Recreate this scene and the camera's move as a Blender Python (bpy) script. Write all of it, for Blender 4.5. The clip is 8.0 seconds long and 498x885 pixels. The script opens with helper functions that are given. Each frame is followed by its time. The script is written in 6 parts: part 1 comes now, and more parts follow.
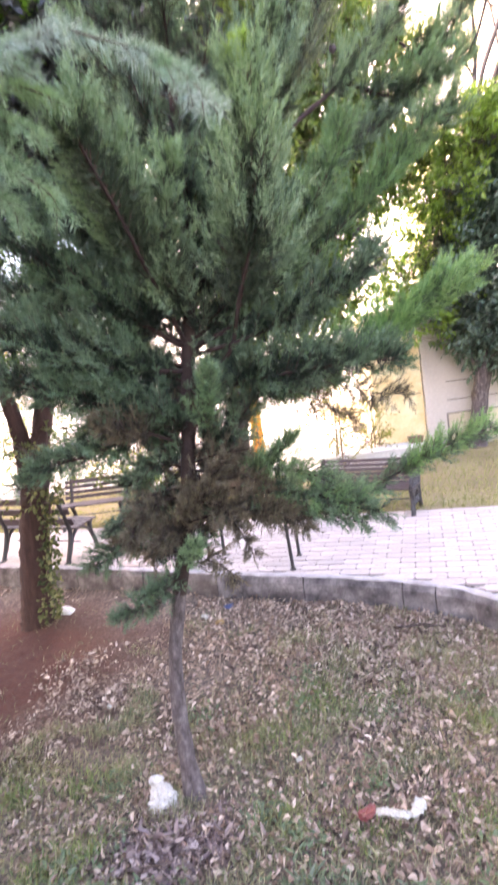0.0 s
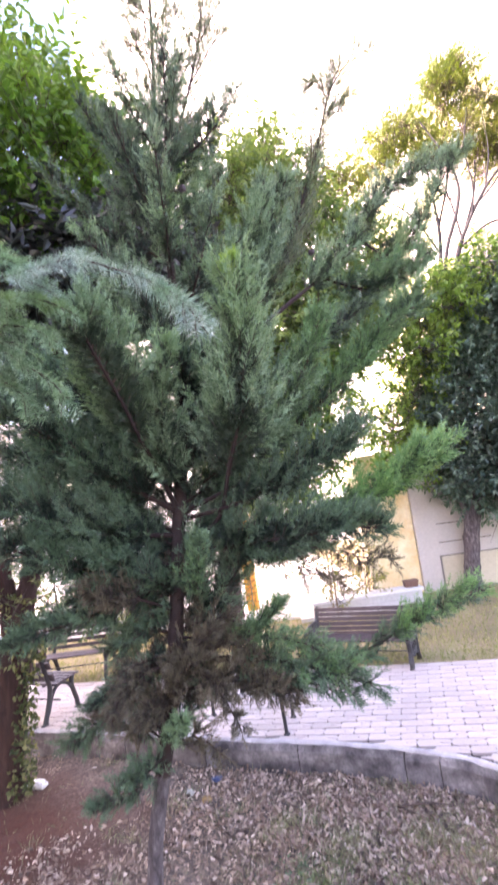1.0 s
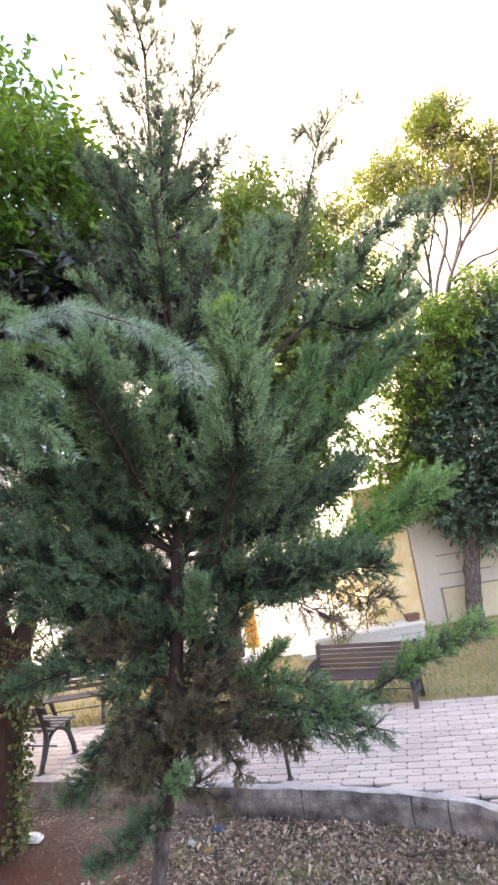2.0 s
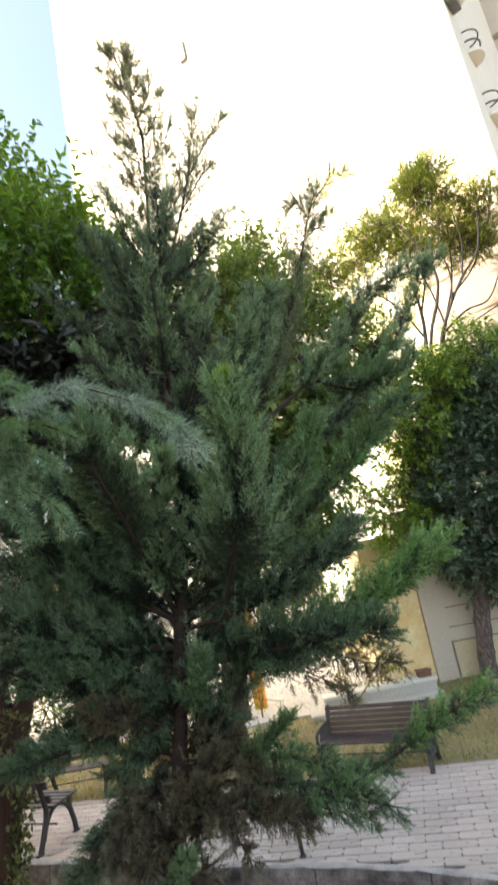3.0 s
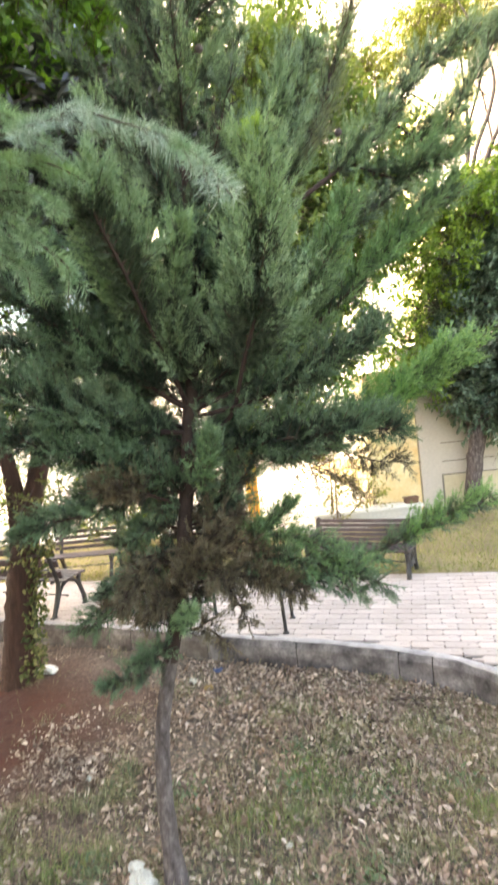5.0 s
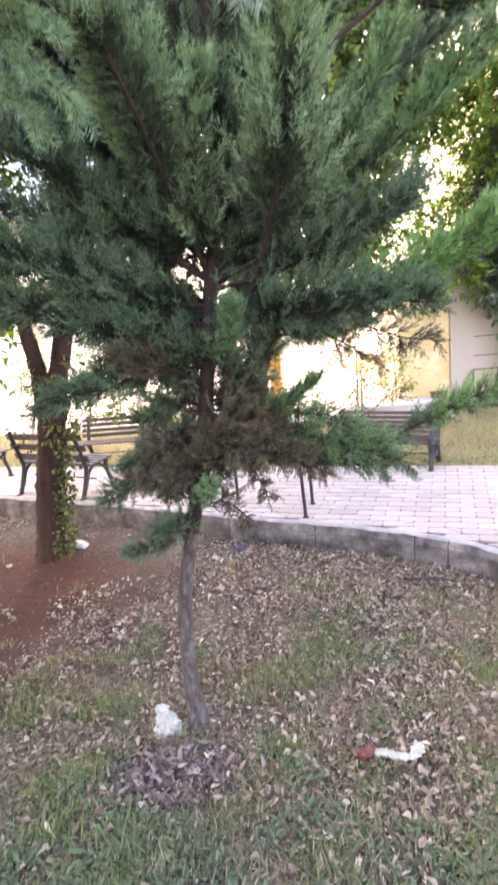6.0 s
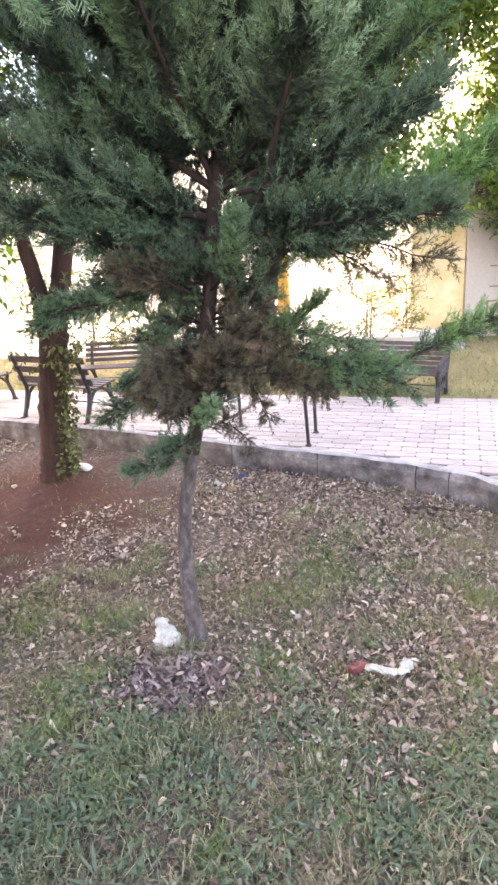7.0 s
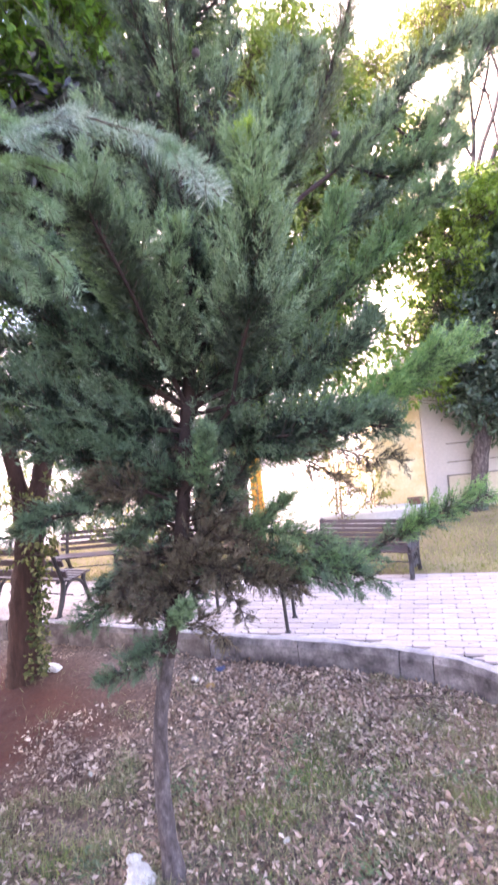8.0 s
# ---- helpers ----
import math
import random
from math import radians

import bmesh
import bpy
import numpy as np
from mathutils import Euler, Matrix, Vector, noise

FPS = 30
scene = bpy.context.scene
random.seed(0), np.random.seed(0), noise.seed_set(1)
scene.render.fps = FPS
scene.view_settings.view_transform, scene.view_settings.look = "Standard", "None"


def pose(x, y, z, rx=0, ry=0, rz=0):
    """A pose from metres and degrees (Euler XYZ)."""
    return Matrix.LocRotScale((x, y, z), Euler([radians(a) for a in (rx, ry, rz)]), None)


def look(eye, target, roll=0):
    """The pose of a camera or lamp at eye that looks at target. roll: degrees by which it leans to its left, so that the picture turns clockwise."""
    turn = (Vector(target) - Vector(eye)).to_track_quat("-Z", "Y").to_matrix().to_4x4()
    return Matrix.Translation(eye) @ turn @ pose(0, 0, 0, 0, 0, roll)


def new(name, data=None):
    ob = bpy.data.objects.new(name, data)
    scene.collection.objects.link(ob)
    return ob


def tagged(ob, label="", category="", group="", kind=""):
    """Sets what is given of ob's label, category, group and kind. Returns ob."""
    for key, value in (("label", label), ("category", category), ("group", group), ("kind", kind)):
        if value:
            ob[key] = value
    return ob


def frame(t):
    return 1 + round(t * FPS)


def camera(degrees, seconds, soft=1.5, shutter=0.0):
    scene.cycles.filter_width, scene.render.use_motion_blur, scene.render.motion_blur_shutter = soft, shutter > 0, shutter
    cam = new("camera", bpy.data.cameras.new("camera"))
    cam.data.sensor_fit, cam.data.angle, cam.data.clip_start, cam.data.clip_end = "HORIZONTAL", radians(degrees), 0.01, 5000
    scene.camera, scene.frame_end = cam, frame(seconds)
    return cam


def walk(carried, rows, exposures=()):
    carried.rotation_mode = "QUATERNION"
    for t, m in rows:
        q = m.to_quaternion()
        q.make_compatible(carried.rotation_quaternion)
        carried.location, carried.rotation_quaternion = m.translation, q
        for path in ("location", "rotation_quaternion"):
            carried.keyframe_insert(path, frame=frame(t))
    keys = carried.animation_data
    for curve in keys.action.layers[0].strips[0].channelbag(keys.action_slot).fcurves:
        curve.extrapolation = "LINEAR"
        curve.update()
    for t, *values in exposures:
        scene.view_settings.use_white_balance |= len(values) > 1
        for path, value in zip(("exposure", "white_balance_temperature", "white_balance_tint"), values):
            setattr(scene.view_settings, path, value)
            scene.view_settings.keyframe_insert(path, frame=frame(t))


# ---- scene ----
cam = camera(47.8, 8.0, soft=2.6, shutter=0.5)
PATH = [
    (0, (0.017, -0.117, 2.433), (0.085, 1.862, 2.153), -8.3),
    (0.5, (0.007, -0.214, 2.515), (0.136, 1.781, 2.463), -7.8),
    (1, (0.059, -0.209, 2.593), (0.218, 1.776, 2.778), -8.2),
    (1.2, (0.057, -0.215, 2.605), (0.228, 1.768, 2.842), -8.4),
    (2.3, (0.06, -0.238, 2.642), (0.245, 1.73, 2.946), -9.4),
    (2.5, (0.061, -0.243, 2.646), (0.244, 1.723, 2.969), -9.5),
    (3, (0.083, -0.279, 2.713), (0.289, 1.655, 3.178), -10.8),
    (3.5, (0.051, -0.299, 2.716), (0.239, 1.614, 3.27), -10.5),
    (4, (0.038, -0.163, 2.669), (0.226, 1.788, 3.071), -9.3),
    (4.5, (0.022, -0.101, 2.57), (0.152, 1.89, 2.709), -7.7),
    (5, (-0.003, -0.092, 2.498), (0.11, 1.902, 2.396), -6.3),
    (5.2, (-0.014, -0.094, 2.473), (0.078, 1.896, 2.304), -6.0),
    (6.3, (0.012, -0.029, 2.357), (-0.03, 1.901, 1.833), -5.6),
    (6.5, (0.015, -0.024, 2.346), (-0.039, 1.895, 1.785), -5.3),
    (7, (0.02, -0.017, 2.316), (-0.035, 1.863, 1.637), -4.8),
    (7.5, (0.053, -0.057, 2.419), (0.122, 1.914, 2.086), -6.0),
    (8, (0.054, -0.133, 2.467), (0.14, 1.863, 2.377), -6.4),
]
EXPOSURES = [
    (0, 3.25, 7200, 35), (1, 3.05, 6700, 39), (2.5, 2.37, 7500, 17), (3, 1.87, 7700, 11), (3.5, 1.25, 7900, -2), (4, 1.27, 9000, -2),
    (4.5, 2.68, 11000, 1), (5, 3.05, 8400, 14), (6.5, 3.15, 7300, 31), (7, 3.17, 7400, 28), (7.5, 3.2, 6900, 37), (8, 3.2, 6600, 42),
]
walk(cam, [(t, look(eye, target, roll)) for t, eye, target, roll in PATH], EXPOSURES)

# ---- daylight: low sun from the left, kept off the garden by an added, unseen block ----
SUN_AZ, SUN_EL = radians(-107.5), radians(36)
world = bpy.data.worlds.new("world")
scene.world = world
world.use_nodes = True
wn = world.node_tree.nodes
sky = wn.new("ShaderNodeTexSky")
sky.sky_type = "NISHITA"
sky.sun_disc = False
sky.sun_elevation, sky.sun_rotation = SUN_EL, SUN_AZ
sky.air_density, sky.dust_density, sky.ozone_density = 1.3, 2.2, 0.5
wn["Background"].inputs["Strength"].default_value = 0.15
world.node_tree.links.new(sky.outputs["Color"], wn["Background"].inputs["Color"])
sun = new("sun", bpy.data.lights.new("sun", "SUN"))
sun.data.energy, sun.data.angle, sun.data.color = 4.2, radians(0.6), (1.0, 0.9, 0.76)
sun_from = Vector((math.sin(SUN_AZ) * math.cos(SUN_EL), math.cos(SUN_AZ) * math.cos(SUN_EL), math.sin(SUN_EL)))
sun.matrix_world = look(sun_from * 60, (0, 0, 0))


# ---- materials ----
def material(name):
    m = bpy.data.materials.new(name)
    m.use_nodes = True
    nt = m.node_tree
    return m, nt.nodes, nt.links, nt.nodes["Principled BSDF"]


def noise_node(nodes, links, scale, detail=6.0, rough=0.6, coords="Object", along=1.0):
    tc = nodes.new("ShaderNodeTexCoord")
    n = nodes.new("ShaderNodeTexNoise")
    n.inputs["Scale"].default_value, n.inputs["Detail"].default_value, n.inputs["Roughness"].default_value = scale, detail, rough
    if along == 1.0:
        links.new(tc.outputs[coords], n.inputs["Vector"])
    else:
        mp = nodes.new("ShaderNodeMapping")
        mp.inputs["Scale"].default_value = (1, 1, along)
        links.new(tc.outputs[coords], mp.inputs["Vector"])
        links.new(mp.outputs["Vector"], n.inputs["Vector"])
    return n


def ramp(nodes, links, source, stops):
    r = nodes.new("ShaderNodeValToRGB")
    e = r.color_ramp.elements
    while len(e) < len(stops):
        e.new(0.5)
    for el, (at, col) in zip(e, stops):
        el.position, el.color = at, (*col, 1)
    links.new(source, r.inputs["Fac"])
    return r.outputs["Color"]


def mixed(nodes, links, fac, a, b, mode="MIX"):
    n = nodes.new("ShaderNodeMix")
    n.data_type, n.blend_type = "RGBA", mode
    for value, key in ((fac, 0), (a, 6), (b, 7)):
        if isinstance(value, (int, float)):
            n.inputs[key].default_value = value
        elif isinstance(value, tuple):
            n.inputs[key].default_value = (*value, 1)
        else:
            links.new(value, n.inputs[key])
    return n.outputs[2]


def bump(nodes, links, bsdf, height, strength, distance):
    b = nodes.new("ShaderNodeBump")
    b.inputs["Strength"].default_value, b.inputs["Distance"].default_value = strength, distance
    links.new(height, b.inputs["Height"])
    links.new(b.outputs["Normal"], bsdf.inputs["Normal"])


def surface(name, stops, scale, fine, rough=0.85, relief=0.01, metal=0.0, grain=0.35, coords="Object", along=1.0):
    """Two scales of colour and a fine relief."""
    m, n, l, p = material(name)
    big, small = noise_node(n, l, scale, 5, 0.6, coords, along), noise_node(n, l, fine, 8, 0.7, coords, along)
    base = ramp(n, l, big.outputs["Fac"], stops)
    dark = ramp(n, l, small.outputs["Fac"], [(0.3, (0.55, 0.55, 0.55)), (0.7, (1.25, 1.25, 1.25))])
    l.new(mixed(n, l, grain, base, mixed(n, l, 1.0, base, dark, "MULTIPLY")), p.inputs["Base Color"])
    p.inputs["Roughness"].default_value, p.inputs["Metallic"].default_value = rough, metal
    bump(n, l, p, small.outputs["Fac"], 0.7, relief)
    return m


def foliage(name, stops, patch, glow, rough=0.55, patch_scale=1.6):
    """Leaves: colour by leaf, patches by place, light let through."""
    m, n, l, p = material(name)
    geo = n.new("ShaderNodeNewGeometry")
    leaf = ramp(n, l, geo.outputs["Random Per Island"], stops)
    place = noise_node(n, l, patch_scale, 3, 0.5)
    fac = ramp(n, l, place.outputs["Fac"], [(0.42, (0, 0, 0)), (0.68, (1, 1, 1))])
    col = mixed(n, l, fac, leaf, mixed(n, l, 0.65, leaf, patch))
    l.new(col, p.inputs["Base Color"])
    p.inputs["Roughness"].default_value = rough
    tr = n.new("ShaderNodeBsdfTranslucent")
    l.new(mixed(n, l, 1.0, col, (1.5, 1.5, 0.75), "MULTIPLY"), tr.inputs["Color"])
    mix = n.new("ShaderNodeMixShader")
    mix.inputs[0].default_value = glow
    l.new(p.outputs[0], mix.inputs[1])
    l.new(tr.outputs[0], mix.inputs[2])
    l.new(mix.outputs[0], n["Material Output"].inputs[0])
    return m


# tip colours are paler: new growth, with the sky light tips catch painted in
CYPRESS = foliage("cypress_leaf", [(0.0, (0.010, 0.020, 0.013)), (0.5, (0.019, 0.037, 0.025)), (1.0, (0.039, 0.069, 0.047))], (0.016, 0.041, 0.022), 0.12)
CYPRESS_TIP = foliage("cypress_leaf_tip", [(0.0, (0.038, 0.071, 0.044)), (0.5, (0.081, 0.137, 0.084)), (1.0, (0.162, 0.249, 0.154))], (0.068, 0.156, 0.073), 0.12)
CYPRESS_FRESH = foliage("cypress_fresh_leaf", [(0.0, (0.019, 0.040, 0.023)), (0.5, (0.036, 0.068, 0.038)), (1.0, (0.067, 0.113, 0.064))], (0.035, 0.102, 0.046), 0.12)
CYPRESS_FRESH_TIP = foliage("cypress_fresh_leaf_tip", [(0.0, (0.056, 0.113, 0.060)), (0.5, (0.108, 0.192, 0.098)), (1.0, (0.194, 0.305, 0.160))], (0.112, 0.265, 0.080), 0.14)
# paler copy for front-lit shoots, light put into the colour
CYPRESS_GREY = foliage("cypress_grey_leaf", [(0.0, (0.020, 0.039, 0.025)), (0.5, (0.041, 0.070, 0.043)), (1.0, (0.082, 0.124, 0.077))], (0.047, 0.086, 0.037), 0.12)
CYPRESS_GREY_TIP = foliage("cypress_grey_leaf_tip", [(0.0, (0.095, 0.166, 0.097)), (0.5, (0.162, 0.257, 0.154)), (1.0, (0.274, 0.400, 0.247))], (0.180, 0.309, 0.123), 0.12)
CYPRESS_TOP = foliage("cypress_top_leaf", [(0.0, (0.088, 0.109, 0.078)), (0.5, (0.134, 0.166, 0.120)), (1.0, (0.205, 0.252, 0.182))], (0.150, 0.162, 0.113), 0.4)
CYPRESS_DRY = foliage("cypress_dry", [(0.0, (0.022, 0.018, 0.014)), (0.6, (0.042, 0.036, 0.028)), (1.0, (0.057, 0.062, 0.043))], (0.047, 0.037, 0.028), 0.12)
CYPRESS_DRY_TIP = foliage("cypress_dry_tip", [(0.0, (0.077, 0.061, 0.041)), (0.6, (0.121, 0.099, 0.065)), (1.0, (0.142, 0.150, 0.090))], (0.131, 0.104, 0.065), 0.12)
# brighter copy for right-hand limbs, stronger light put into the colour
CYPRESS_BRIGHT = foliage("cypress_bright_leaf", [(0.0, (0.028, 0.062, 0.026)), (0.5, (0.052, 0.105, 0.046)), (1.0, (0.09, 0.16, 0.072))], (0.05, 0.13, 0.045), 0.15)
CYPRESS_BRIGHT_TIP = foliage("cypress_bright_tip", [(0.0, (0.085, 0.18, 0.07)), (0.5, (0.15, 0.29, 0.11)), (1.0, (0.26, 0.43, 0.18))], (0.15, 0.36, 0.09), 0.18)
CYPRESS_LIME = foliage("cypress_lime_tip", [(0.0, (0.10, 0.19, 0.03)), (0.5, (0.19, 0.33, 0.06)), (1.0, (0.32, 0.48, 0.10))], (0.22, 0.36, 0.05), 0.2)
LIT_GROWTH = {"cypress_leaf": CYPRESS_TIP, "cypress_fresh_leaf": CYPRESS_FRESH_TIP, "cypress_grey_leaf": CYPRESS_GREY_TIP, "cypress_dry": CYPRESS_DRY_TIP, "cypress_bright_leaf": CYPRESS_BRIGHT_TIP}
CEDAR = foliage("cedar_needle", [(0.0, (0.116, 0.201, 0.161)), (0.5, (0.268, 0.377, 0.340)), (1.0, (0.518, 0.606, 0.591))], (0.143, 0.312, 0.135), 0.15, 0.4, 4.0)
CEDAR_GREEN = foliage("cedar_green_needle", [(0.0, (0.088, 0.172, 0.099)), (0.5, (0.175, 0.297, 0.181)), (1.0, (0.350, 0.500, 0.362))], (0.205, 0.344, 0.132), 0.2, 0.5, 5.0)
PRIVET = foliage("privet_leaf", [(0.0, (0.038, 0.092, 0.020)), (0.5, (0.068, 0.156, 0.030)), (1.0, (0.128, 0.258, 0.043))], (0.143, 0.239, 0.030), 0.45, 0.4, 0.8)
BACKLIT = foliage("broad_leaf", [(0.0, (0.049, 0.099, 0.032)), (0.5, (0.098, 0.162, 0.052)), (1.0, (0.180, 0.252, 0.088))], (0.164, 0.225, 0.056), 0.45, 0.45, 0.7)
FICUS = foliage("ficus_leaf", [(0.0, (0.030, 0.063, 0.048)), (0.5, (0.075, 0.132, 0.096)), (1.0, (0.165, 0.240, 0.173))], (0.083, 0.158, 0.068), 0.12, 0.28, 0.5)
# near-black because the shade inside the crown is put into the colour
SHADED_LEAF = foliage("shaded_broad_leaf", [(0.0, (0.010, 0.012, 0.012)), (0.6, (0.022, 0.030, 0.024)), (1.0, (0.05, 0.062, 0.05))], (0.03, 0.028, 0.022), 0.08, 0.3, 0.9)
LIME = foliage("lime_leaf", [(0.0, (0.066, 0.136, 0.023)), (0.5, (0.133, 0.234, 0.043)), (1.0, (0.243, 0.370, 0.086))], (0.210, 0.320, 0.054), 0.4, 0.35, 0.7)
LOCUST = foliage("locust_leaf", [(0.0, (0.043, 0.080, 0.008)), (0.5, (0.082, 0.128, 0.014)), (1.0, (0.135, 0.181, 0.023))], (0.135, 0.149, 0.015), 0.4, 0.5, 0.5)
YELLOW_LEAF = foliage("yellowing_leaf", [(0.0, (0.126, 0.150, 0.042)), (1.0, (0.280, 0.270, 0.084))], (0.238, 0.210, 0.056), 0.4)
IVY = foliage("ivy_leaf", [(0.0, (0.035, 0.055, 0.018)), (0.6, (0.09, 0.11, 0.035)), (1.0, (0.26, 0.26, 0.12))], (0.14, 0.13, 0.04), 0.25)
GRASS = foliage("grass_blade", [(0.0, (0.066, 0.100, 0.053)), (0.45, (0.160, 0.195, 0.112)), (0.8, (0.309, 0.301, 0.195)), (1.0, (0.500, 0.449, 0.330))], (0.286, 0.266, 0.130), 0.2, 0.6, 1.1)
TUFT = foliage("tuft_blade", [(0.0, (0.075, 0.125, 0.05)), (0.6, (0.16, 0.225, 0.085)), (1.0, (0.29, 0.33, 0.14))], (0.2, 0.26, 0.09), 0.25, 0.55, 3.0)
HERB = foliage("herb_leaf", [(0.0, (0.067, 0.112, 0.073)), (1.0, (0.183, 0.246, 0.161))], (0.156, 0.223, 0.118), 0.3, 0.5)
STRAP = foliage("strap_leaf", [(0.0, (0.09, 0.15, 0.11)), (1.0, (0.24, 0.31, 0.25))], (0.18, 0.25, 0.16), 0.2, 0.45)
DRY_GRASS = foliage("dry_grass_blade", [(0.0, (0.1, 0.14, 0.035)), (0.55, (0.25, 0.25, 0.09)), (1.0, (0.45, 0.39, 0.2))], (0.17, 0.21, 0.06), 0.25, 0.7, 0.8)
LITTER = foliage("fallen_leaf", [(0.0, (0.055, 0.036, 0.030)), (0.3, (0.171, 0.118, 0.095)), (0.6, (0.369, 0.280, 0.235)), (0.88, (0.572, 0.465, 0.398)), (1.0, (0.770, 0.653, 0.572))], (0.330, 0.227, 0.178), 0.1, 0.75, 2.0)
HEAP_LEAF = foliage("curled_dead_leaf", [(0.0, (0.06, 0.042, 0.04)), (0.5, (0.2, 0.145, 0.138)), (0.8, (0.36, 0.28, 0.265)), (1.0, (0.56, 0.47, 0.43))], (0.17, 0.12, 0.115), 0.05, 0.6, 7.0)
BARK = surface("cypress_bark", [(0.3, (0.05, 0.038, 0.038)), (0.5, (0.12, 0.097, 0.097)), (0.74, (0.25, 0.215, 0.215))], 26, 90, 0.95, 0.03, grain=1.0, along=0.4)
# golden sapling bark, the sun on the stems put into its colour
SUNLIT_BARK = surface("sunlit_bark", [(0.3, (0.24, 0.17, 0.09)), (0.8, (0.36, 0.27, 0.16))], 8, 55, 0.9, 0.006, along=0.3)
BARK_DARK = surface("dark_bark", [(0.3, (0.05, 0.035, 0.028)), (0.7, (0.11, 0.08, 0.065))], 8, 55, 0.95, 0.02, grain=0.9, along=0.16)
BARK_RED = surface("reddish_bark", [(0.3, (0.036, 0.017, 0.013)), (0.55, (0.07, 0.034, 0.026)), (0.8, (0.105, 0.06, 0.047))], 6, 45, 0.95, 0.025, grain=0.9, along=0.16)
TWIG = surface("twig_bark", [(0.3, (0.063, 0.042, 0.032)), (0.8, (0.119, 0.084, 0.070))], 12, 80, 0.9, 0.004)
LOCUST_BARK = surface("locust_bark", [(0.3, (0.02, 0.018, 0.02)), (0.8, (0.05, 0.044, 0.047))], 10, 60, 0.95, 0.006, grain=0.7)
LIMB = surface("limb_bark", [(0.3, (0.026, 0.015, 0.013)), (0.8, (0.058, 0.036, 0.029))], 10, 70, 0.95, 0.006, grain=0.8)
CONCRETE = surface("kerb_concrete", [(0.32, (0.034, 0.030, 0.035)), (0.46, (0.112, 0.104, 0.110)), (0.58, (0.190, 0.177, 0.186)), (0.72, (0.358, 0.337, 0.345))], 4.6, 45, 0.9, 0.008, grain=0.9)
CONCRETE_BROWN = surface("brownish_concrete", [(0.32, (0.042, 0.033, 0.031)), (0.46, (0.112, 0.096, 0.09)), (0.58, (0.178, 0.158, 0.152)), (0.72, (0.33, 0.3, 0.29))], 4.6, 45, 0.9, 0.008, grain=0.9)
MORTAR = surface("kerb_bedding", [(0.3, (0.299, 0.282, 0.287)), (0.7, (0.529, 0.506, 0.512))], 7, 50, 0.95, 0.006, grain=0.6)
JOINT = surface("joint_sand", [(0.3, (0.036, 0.031, 0.030)), (0.8, (0.072, 0.063, 0.059))], 6, 60, 0.95, 0.004)
SLAT = surface("bench_slat_paint", [(0.3, (0.047, 0.032, 0.034)), (0.8, (0.101, 0.073, 0.077))], 5, 60, 0.5, 0.003, grain=0.6)
IRON = surface("cast_iron", [(0.3, (0.022, 0.02, 0.022)), (0.8, (0.045, 0.04, 0.042))], 8, 60, 0.45, 0.002)
RENDER_WHITE = surface("white_render", [(0.3, (0.69, 0.68, 0.65)), (0.8, (0.77, 0.76, 0.73))], 0.4, 12, 0.9, 0.004, grain=0.15)
CREAM = surface("cream_render", [(0.3, (0.68, 0.62, 0.37)), (0.8, (0.74, 0.68, 0.43))], 0.5, 14, 0.9, 0.004, grain=0.15)
OCHRE = surface("ochre_render", [(0.35, (0.76, 0.58, 0.3)), (0.5, (0.81, 0.67, 0.41)), (0.62, (0.86, 0.77, 0.54))], 2.2, 20, 0.9, 0.004, grain=0.3)
ORANGE = surface("orange_paint", [(0.3, (0.62, 0.27, 0.04)), (0.8, (0.75, 0.4, 0.07))], 3, 20, 0.8, 0.004)
BEIGE = surface("beige_render", [(0.3, (0.5, 0.46, 0.42)), (0.8, (0.6, 0.56, 0.51))], 0.8, 18, 0.9, 0.004, grain=0.25)
BUFF = surface("buff_render", [(0.3, (0.312, 0.269, 0.235)), (0.8, (0.367, 0.320, 0.286))], 0.8, 18, 0.9, 0.004, grain=0.25)
SAND = surface("sand_panel", [(0.3, (0.52, 0.46, 0.33)), (0.8, (0.61, 0.55, 0.41))], 0.8, 18, 0.9, 0.004, grain=0.25)
GROOVE_SHADE = surface("groove_shadow", [(0.3, (0.2, 0.18, 0.16)), (0.8, (0.28, 0.26, 0.23))], 3, 30, 0.9, 0.002)
PALE = surface("pale_concrete", [(0.3, (0.5, 0.48, 0.45)), (0.8, (0.62, 0.6, 0.56))], 0.7, 20, 0.9, 0.004, grain=0.4)
BROWN_TRIM = surface("brown_trim", [(0.3, (0.26, 0.17, 0.11)), (0.8, (0.36, 0.25, 0.17))], 2, 30, 0.8, 0.003)
GREY_METAL = surface("grey_metal", [(0.3, (0.1, 0.1, 0.105)), (0.8, (0.18, 0.18, 0.19))], 3, 30, 0.6, 0.002)
PLASTIC = surface("white_plastic_film", [(0.3, (0.36, 0.35, 0.33)), (0.7, (0.6, 0.585, 0.55))], 26, 60, 0.35, 0.006, grain=0.3)
CARTON = surface("white_carton", [(0.3, (0.72, 0.7, 0.68)), (0.7, (0.82, 0.8, 0.78))], 18, 60, 0.6, 0.003, grain=0.2)
PAPER = surface("white_paper", [(0.3, (0.34, 0.335, 0.29)), (0.7, (0.53, 0.52, 0.46))], 22, 70, 0.8, 0.003, grain=0.4)
RED_FILM = surface("red_wrapper", [(0.3, (0.154, 0.030, 0.030)), (0.8, (0.224, 0.072, 0.060))], 12, 60, 0.4, 0.003)
BLUE_FILM = surface("blue_wrapper", [(0.3, (0.03, 0.05, 0.13)), (0.8, (0.07, 0.11, 0.22))], 12, 60, 0.4, 0.003)
AMBER_FILM = surface("yellow_wrapper", [(0.3, (0.300, 0.182, 0.056)), (0.8, (0.375, 0.259, 0.104))], 12, 60, 0.5, 0.003)
